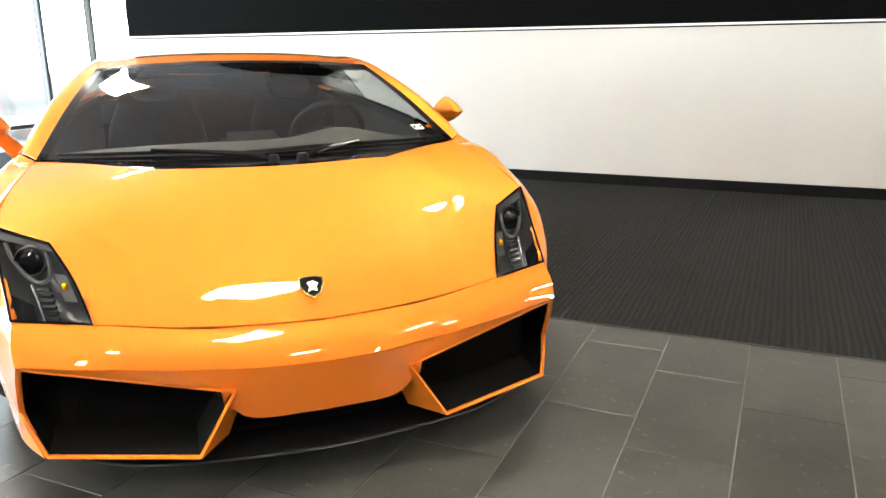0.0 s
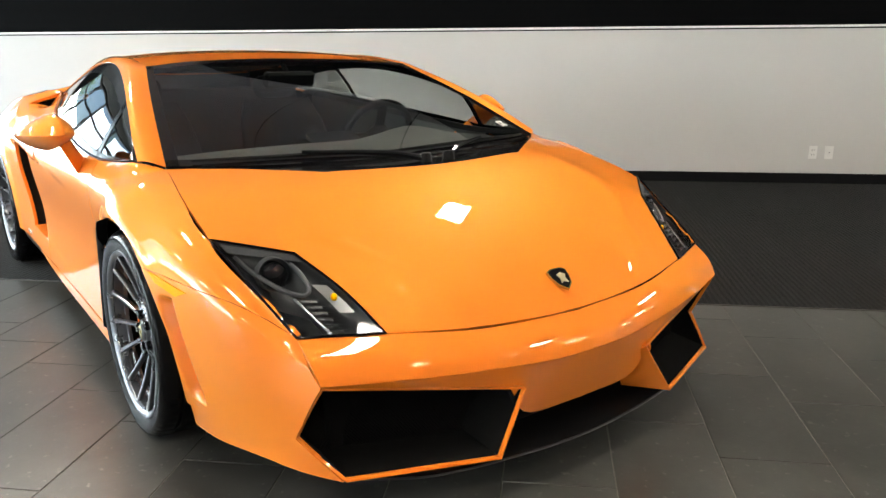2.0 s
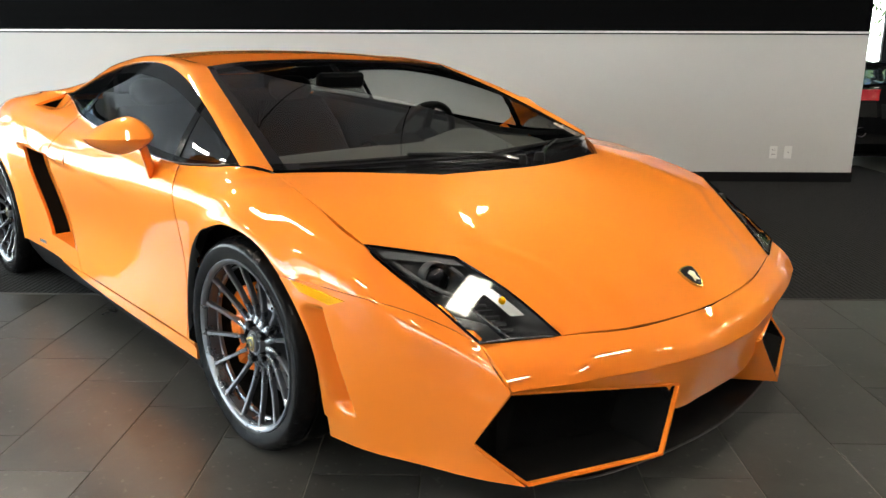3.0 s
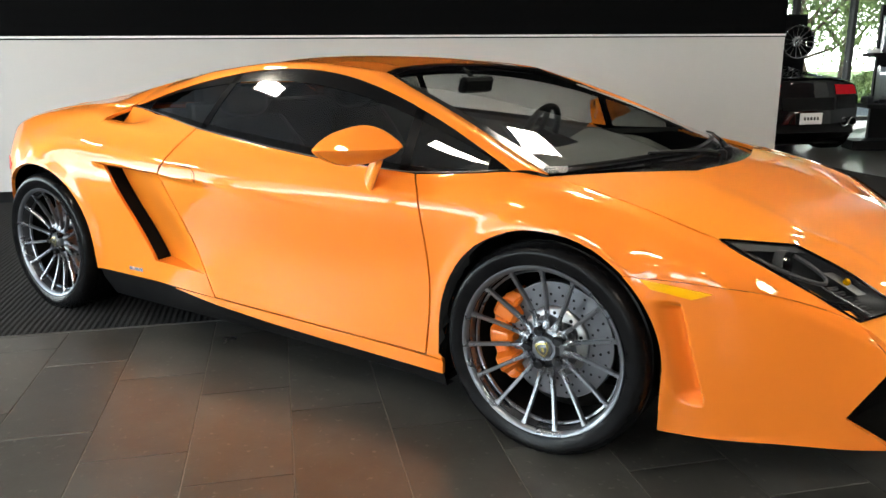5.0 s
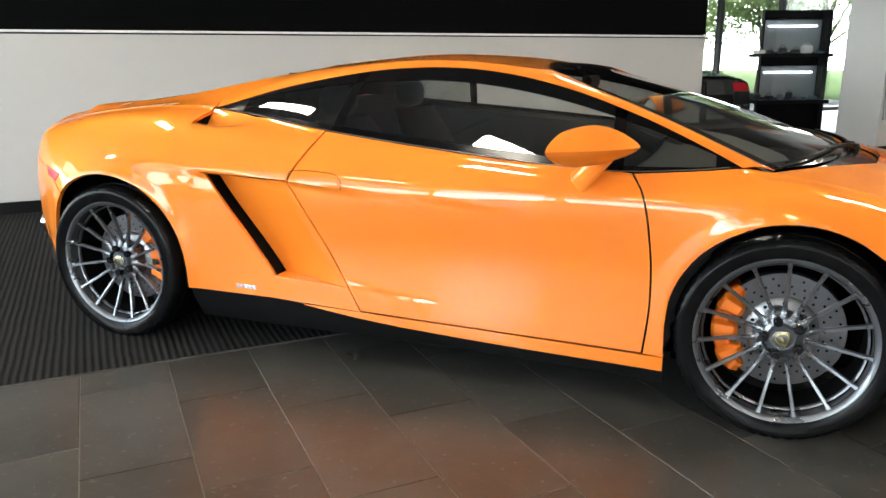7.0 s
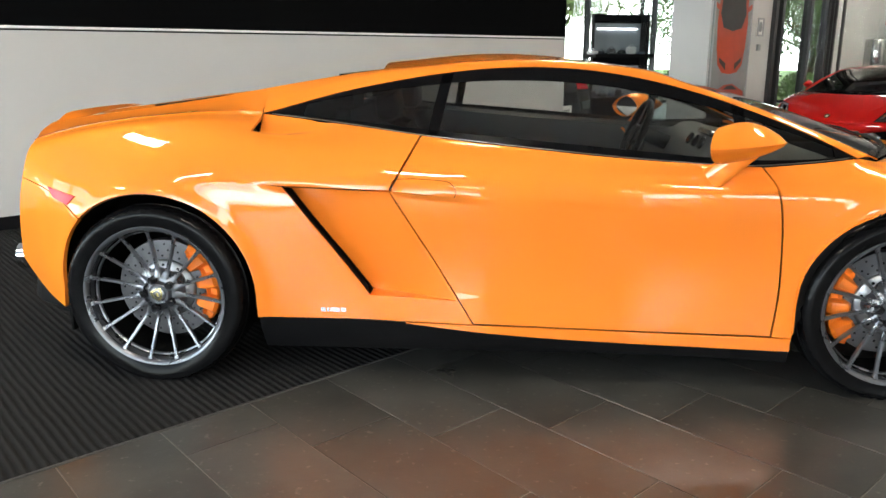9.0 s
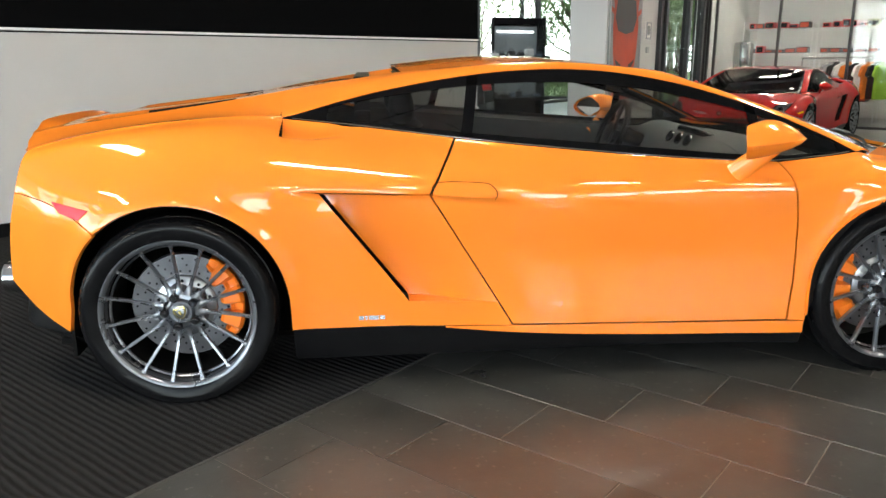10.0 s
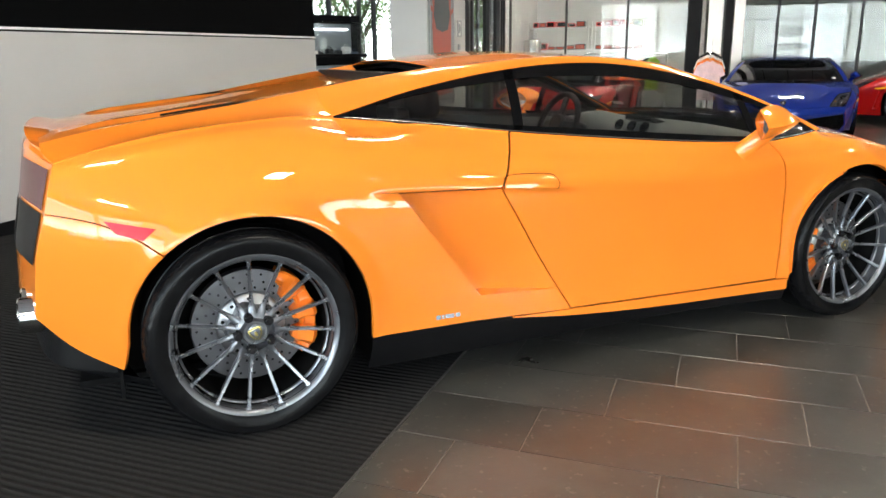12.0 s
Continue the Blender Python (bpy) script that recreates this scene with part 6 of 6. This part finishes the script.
car_top = [(mirrored([(.0, .50), (.16, .52), (.27, .62), (.31, .85), (.33, 1.15), (.31, 1.42), (.34, 1.60), (.36, 1.93)]), PRINT_RED, "red car shape seen from above"),
           (mirrored([(.0, 1.06), (.20, 1.10), (.28, 1.28), (.24, 1.52), (.0, 1.56)]), PRINT_DARK, "dark windscreen shape"),
           (mirrored([(.0, 1.60), (.22, 1.58), (.26, 1.90), (.0, 1.92)]), PRINT_DARK, "dark rear deck shape"),
           ([(.10, .55), (.24, .66), (.25, .72), (.10, .64)], PRINT_DARK, "dark intake shape"), ([(-.10, .55), (-.24, .66), (-.25, .72), (-.10, .64)], PRINT_DARK, "dark intake shape"),
           ([(.30, 1.30), (.40, 1.36), (.40, 1.42), (.31, 1.38)], PRINT_RED, "red mirror shape"), ([(-.30, 1.30), (-.40, 1.36), (-.40, 1.42), (-.31, 1.38)], PRINT_RED, "red mirror shape"),
           ([(-.36, .20), (-.30, .28), (-.10, .36), (.08, .37), (.34, .26), (.35, .19), (.2, .17), (-.2, .16)], PRINT_RED, "small red car shape"), ([(-.12, .30), (-.04, .345), (.08, .35), (.20, .29)], PRINT_DARK, "dark window shape"),
           ([(-.36, .09), (.30, .09), (.30, .11), (-.36, .11)], PRINT_DARK, "bar of small print")]
car_top = [([(x * 1.2, z) for x, z in poly], mat, lab) for poly, mat, lab in car_top]
poster(ROOM @ pose(7.40, 2.998, .40, 0, 0, 0), 1.0, 2.0, PAPER_GREY, car_top, "tall framed poster with a red car shape")
poster(ROOM @ pose(8.17, 2.998, 1.40, 0, 0, 0), .17, .25, PAPER, [(oval(0, .13, .05, .07), PAPER_GREY, "grey shape")], "small framed notice on the white wall")
thing("wall_control", "small grey control box on the white wall", "control box", ROOM @ pose(8.17, 2.998, 1.25), geo=Geo().box(-.04, .04, -.03, 0, -.045, .045, c=.006), mat=PRINT_GREY)
poster(ROOM @ pose(14.18, -2.05, 1.0, 0, 0, -90), 1.25, 1.0, PAPER_GREY, [(oval(0, .35, .48, .20, e=.6), PRINT_GREY, "pale car shape"), (oval(0, .52, .30, .12), PRINT_DARK, "dark window shape"), (oval(0, .22, .40, .07), PRINT_DARK, "dark shape")], "framed grey car picture on the far wall")


# ---------------------------------------------------------------- boutique: wire shelves, boxes, garments
def wire_rack(m, w, levels, depth=.40):
    t = thing("wire_shelf", "chrome wire shelf rack in the boutique", "shelf", m, group="boutique racks")
    for x in (-w / 2, w / 2):
        for y in (-depth / 2, depth / 2):
            part("post", Geo().tube([(x, y, 0), (x, y, 1.75)], .010, 8), ALU, t)
    for z in levels:
        g = Geo()
        for y in np.linspace(-depth / 2, depth / 2, 8):
            g.tube([(-w / 2, y, z), (w / 2, y, z)], .004, 5)
        for x in (-w / 2, w / 2):
            g.tube([(x, -depth / 2, z), (x, depth / 2, z)], .006, 5)
        g.tube([(-w / 2, -depth / 2, z - .03), (w / 2, -depth / 2, z - .03)], .005, 5)
        part("wire_tray", g, ALU, t)


LEVELS = (.35, .80, 1.20, 1.64)
RACKS = [(12.5, 2.30, 1.2), (12.5, 1.10, 1.05)]
GOODS_RED = plain("red_box", (.50, .02, .02), .4, vary=.15)
GOODS_GREEN = plain("olive_box", (.28, .27, .06), .4, vary=.15)
for u, v, w in RACKS:
    m = ROOM @ pose(u, v, 0, 0, 0, -90)
    wire_rack(m, w, LEVELS)
    for li, z in enumerate(LEVELS):
        x = -w / 2 + .06
        while x < w / 2 - .14:
            bw = rnd.uniform(.10, .2)
            bh = rnd.uniform(.06, .13)
            if v > 1.5:
                mat = rnd.choice((GOODS_RED, DARK_GOODS)) if li in (1, 2) else rnd.choice((DARK_GOODS, GOODS_RED, DARK_GOODS))
            else:
                mat = rnd.choice((GOODS_GREEN, GOODS_RED)) if li == 3 else rnd.choice((DARK_GOODS, TRIM_WHITE, DARK_GOODS))
            g = Geo().box(-bw / 2, bw / 2, -.1, .1, 0, bh, c=.004)
            b = thing("model_box", "boxed model car on a wire shelf", "box", m @ pose(x + bw / 2, 0, z + .006, 0, 0, rnd.uniform(-4, 4)), group="boxes on the racks", geo=g, mat=mat)
            part("window", Geo().box(-bw / 2 + .015, bw / 2 - .015, -.102, -.1, .015, bh - .015), GLOSS_BLACK if mat is not DARK_GOODS else PRINT_RED, b, "printed front")
            x += bw + rnd.uniform(.01, .05)


def garment(m, mat, label):
    """A shirt on a hanger, seen edge on and from the side."""
    half = [(0.0, .0), (.05, .03), (.09, -.01), (.21, -.06), (.27, -.22), (.20, -.26), (.185, -.20), (.19, -.66), (.0, -.67)]
    poly = half + [(-x, z) for x, z in half[-2:0:-1]]
    g = Geo()
    n = len(poly)
    front = [(x, -.028 - .012 * math.sin(9 * x), z) for x, z in poly]
    back = [(x, .028 - .012 * math.sin(9 * x), z) for x, z in poly]
    g.add(front + back, [tuple(range(n)), tuple(range(2 * n - 1, n - 1, -1))] + [(i, n + i, n + (i + 1) % n, (i + 1) % n) for i in range(n)])
    t = thing("shirt", label, "shirt", m, group="shirts on the rack", geo=g, mat=mat)
    part("hanger", Geo().tube([(-.18, 0, -.03), (0, 0, .03), (.18, 0, -.03)], .006, 6).tube([(0, 0, .03), (0, 0, .10), (.02, 0, .12)], .004, 6), CHROME, t, "wire hanger")


CLOTH = {k: plain(k + "_cloth", c, .9, vary=.12, grain=.4, scale=8) for k, c in {"black": (.012, .012, .013), "white": (.72, .72, .72), "orange": (.80, .20, .02), "green": (.30, .55, .05), "red": (.55, .03, .03), "pink": (.70, .50, .52), "grey": (.2, .2, .21)}.items()}
RACK_M = ROOM @ pose(11.4, .85, 0, 0, 0, -90)
rail = thing("clothes_rail", "chrome clothes rail in the boutique", "clothes rail", RACK_M)
part("rail", Geo().tube([(-.75, 0, 1.12), (.75, 0, 1.12)], .014, 10), CHROME, rail)
for x in (-.75, .75):
    part("leg", Geo().tube([(x, 0, 0), (x, 0, 1.12)], .012, 8), CHROME, rail)
    part("foot", Geo().tube([(x, -.22, .015), (x, .22, .015)], .014, 8), CHROME, rail)
for i, key in enumerate(("grey", "black", "white", "orange", "black", "white", "orange", "black", "green")):
    garment(RACK_M @ pose(-.30 + .10 * i, 0, 1.03, 0, 0, 62) @ Matrix.Scale(.86, 4), CLOTH[key], key + " shirt on a hanger")
SHOW = pose(6.47, 5.67, 0, 0, 0, -42) @ Matrix.Scale(.80, 4)
st_t = thing("garment_stand", "slim chrome garment stand by the pillar", "stand", SHOW)
part("pole", Geo().tube([(0, 0, 0), (0, 0, 1.62)], .012, 10), CHROME, st_t)
part("base", Geo().lathe([(0, .02), (.16, .018), (.17, .008), (.17, 0)], 24), CHROME, st_t)
part("arm", Geo().tube([(0, -.22, 1.36), (0, .16, 1.50)], .008, 8), CHROME, st_t)
for i, key in enumerate(("pink", "orange", "white", "black")):
    garment(SHOW @ pose(0, -.2 + .085 * i, 1.24 + .05 * i, 0, 0, 9 - 8 * i), CLOTH[key], key + " shirt on the garment stand")


# steel canister at the boutique's window side
g = Geo().lathe([(0, 0), (.16, 0), (.17, .02), (.17, .40), (.15, .44), (.05, .46), (0, .46)], 32)
thing("canister", "brushed steel canister on a low stand", "canister", ROOM @ pose(11.6, 2.66, .95), geo=g, mat=SILVER)
g = Geo().box(-.22, .22, -.22, .22, 0, .95, c=.01)
thing("plinth", "white display plinth in the boutique", "plinth", ROOM @ pose(11.6, 2.66, 0), geo=g, mat=TRIM_WHITE)


# ---------------------------------------------------------------- floor tiles, each with its own edges
TILE_U, TILE_V, GAP = 0.309, 0.61, 0.003


def tile_mesh(length):
    g = Geo()
    x0, x1, y0, y1, c = GAP / 2, TILE_U - GAP / 2, GAP / 2, length - GAP / 2, 0.0012
    v = [(x0, y0, -0.006), (x1, y0, -0.006), (x1, y1, -0.006), (x0, y1, -0.006),
         (x0, y0, -c), (x1, y0, -c), (x1, y1, -c), (x0, y1, -c),
         (x0 + c, y0 + c, 0), (x1 - c, y0 + c, 0), (x1 - c, y1 - c, 0), (x0 + c, y1 - c, 0)]
    f = [(8, 9, 10, 11)] + [(a + i, a + (i + 1) % 4, b + (i + 1) % 4, b + i) for a, b in ((0, 4), (4, 8)) for i in range(4)]
    return g.add(v, f)


random.seed(11)
whole = tile_mesh(TILE_V).mesh("tile", STONE, None)
cut_meshes, rest, near = {}, Geo(), 0
for k in range(-22, 52):
    u = -0.789 + TILE_U * k
    first = (-0.915 - 0.2033 * k) % TILE_V - TILE_V
    j = 0
    while True:
        v1 = first + TILE_V - TILE_V * j
        v0 = v1 - TILE_V
        j += 1
        if v0 < V0 + 0.1:
            break
        top = min(v1, EDGE_V - 0.003)
        if top - v0 < 0.04 or u < U0 + 0.1 or u > U1 - 0.4:
            continue
        close = -2.9 < u < 3.1 and v0 > -2.75
        size = round(top - v0, 3)
        if close and near < 300:
            near += 1
            if size >= TILE_V - 0.001:
                data = whole
            else:
                if size not in cut_meshes:
                    cut_meshes[size] = tile_mesh(size).mesh("tile", STONE, None)
                data = cut_meshes[size]
            part("tile", data, STONE, floor, m=pose(u, v0, random.uniform(-0.0003, 0.0003)))
        else:
            one = tile_mesh(size)
            rest.add(one.v, one.f, pose(u, v0, 0))
tagged(part("tiles", rest, STONE, floor, sharp=None), kind="stuff")


# ---------------------------------------------------------------- outside
structure("ground", Geo().add([(-400, -400, -0.14), (400, -400, -0.14), (400, 400, -0.14), (-400, 400, -0.14)], [(0, 1, 2, 3)]), ASPHALT, "asphalt ground outside the showroom", "ground")
structure("lawn", Geo().box(2, 60, 13.0, 60, -0.2, -0.06).box(17, 60, -30, 13.0, -0.2, -0.06), GRASS, "sunlit green lawn outside the windows", "lawn")
structure("pavement", Geo().box(-12, U0 - 0.2, -20, 20, -0.2, -0.04).box(6.6, 17.0, 7.7, 12.9, -0.2, -0.04), CONCRETE, "pale concrete pavement outside the windows", "pavement")


def tree(m, height, spread, seed, leaf):
    rnd = random.Random(seed)
    t = thing("tree", "leafy green tree outside the windows", "tree", m, group="trees outside")
    g = Geo()
    pts = [(0.0, 0.0, -0.2)]
    for i in range(6):
        pts.append((pts[-1][0] + rnd.uniform(-0.08, 0.08), pts[-1][1] + rnd.uniform(-0.08, 0.08), height * 0.45 * (i + 1) / 6))
    g.tube(pts, [0.14 - 0.012 * i for i in range(7)], 8)
    tips = []
    for i in range(9):
        a = 2 * math.pi * i / 9 + rnd.uniform(-0.3, 0.3)
        base = Vector(pts[rnd.choice((3, 4, 5, 6))])
        end = base + Vector((math.cos(a) * spread * rnd.uniform(0.4, 0.9), math.sin(a) * spread * rnd.uniform(0.4, 0.9), height * rnd.uniform(0.15, 0.5)))
        mid = (base + end) / 2 + Vector((0, 0, -0.15))
        g.tube([base, mid, end], [0.05, 0.035, 0.012], 6)
        tips += [mid, end, (mid + end) / 2]
    part("trunk", g, BARK, t)
    verts, faces = [], []
    for c in tips:
        for _ in range(300):
            p = c + Vector((rnd.gauss(0, 0.36), rnd.gauss(0, 0.36), rnd.gauss(0, 0.28))) * spread * 0.62
            s = rnd.uniform(0.03, 0.075)
            d = Euler((rnd.uniform(0, 6.28), rnd.uniform(0, 6.28), rnd.uniform(0, 6.28))).to_matrix()
            b = len(verts)
            verts += [p + d @ Vector(q) * s for q in ((-1, 0, 0), (0, -0.5, 0.1), (1, 0, 0), (0, 0.5, 0.1))]
            faces.append((b, b + 1, b + 2, b + 3))
    crown = part("crown", Geo().add(verts, faces), leaf, t, sharp=None)
    return crown


TREES = [(8.9, 14.5, 5.0, 1.9), (12.4, 16.0, 6.0, 2.2), (6.0, 17.0, 6.5, 2.6), (15.5, 13.0, 5.0, 1.8), (17.0, 9.0, 5.5, 2.4),
         (19.0, 14.0, 6.5, 2.8), (3.0, 15.0, 6.0, 2.4), (-2.0, 18.0, 6.5, 2.6), (-13.0, 14.0, 6.0, 2.6), (-19.0, 8.0, 6.5, 2.8),
         (-22.0, 1.0, 6.0, 2.6), (21.0, 4.0, 6.0, 2.6), (17.8, 6.4, 4.6, 2.0), (18.6, 5.0, 4.4, 1.9), (22.0, 8.4, 6.0, 2.6), (12.8, 13.8, 5.2, 2.4), (15.2, 15.6, 6.0, 2.6)]
for i, (u, v, h, s) in enumerate(TREES):
    tree(ROOM @ pose(u, v, -0.1, 0, 0, 37 * i), h, s, i, LEAF if i % 2 else LEAF_DARK)


def bush(m, w, h, seed):
    rnd = random.Random(seed)
    t = thing("bush", "low clipped green bush outside the windows", "bush", m, group="bushes outside")
    verts, faces = [], []
    for _ in range(1100):
        a, r = rnd.uniform(0, 6.28), rnd.uniform(.4, 1.0) ** .5
        e = rnd.uniform(0, 1.57)
        p = Vector((math.cos(a) * math.cos(e) * w * r, math.sin(a) * math.cos(e) * w * .6 * r, math.sin(e) * h * r))
        d, s, b = Euler((rnd.uniform(0, 6.28), rnd.uniform(0, 6.28), 0)).to_matrix(), rnd.uniform(.04, .09), len(verts)
        verts += [p + d @ Vector(q) * s for q in ((-1, 0, 0), (0, -.5, .1), (1, 0, 0), (0, .5, .1))]
        faces.append((b, b + 1, b + 2, b + 3))
    part("foliage", Geo().add(verts, faces), LEAF, t, sharp=None)
    part("stem", Geo().tube([(0, 0, -.2), (.05, 0, h * .4)], .03, 6), BARK, t)


for i, (u, v) in enumerate(((10.6, 14.0), (12.6, 14.4), (14.6, 13.8), (17.6, 10.0), (8.8, 14.2), (17.4, 7.6), (17.2, 6.3), (17.3, 5.0), (17.3, 3.8))):
    bush(ROOM @ pose(u, v, -.1, 0, 0, 40 * i), .95, .85, 50 + i)


# glowing ring added for the blown-out distance; it also lights the room
BACKDROP_GLOW = glowing("glowing_distance", (0.92, 0.96, 0.94), 7.5)
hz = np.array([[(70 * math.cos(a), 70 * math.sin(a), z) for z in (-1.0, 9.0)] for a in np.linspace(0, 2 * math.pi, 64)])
structure("backdrop", Geo().grid(hz), BACKDROP_GLOW, "pale glowing backdrop added beyond the lawn", "backdrop", sharp=None, m=pose(0, 0, 0))
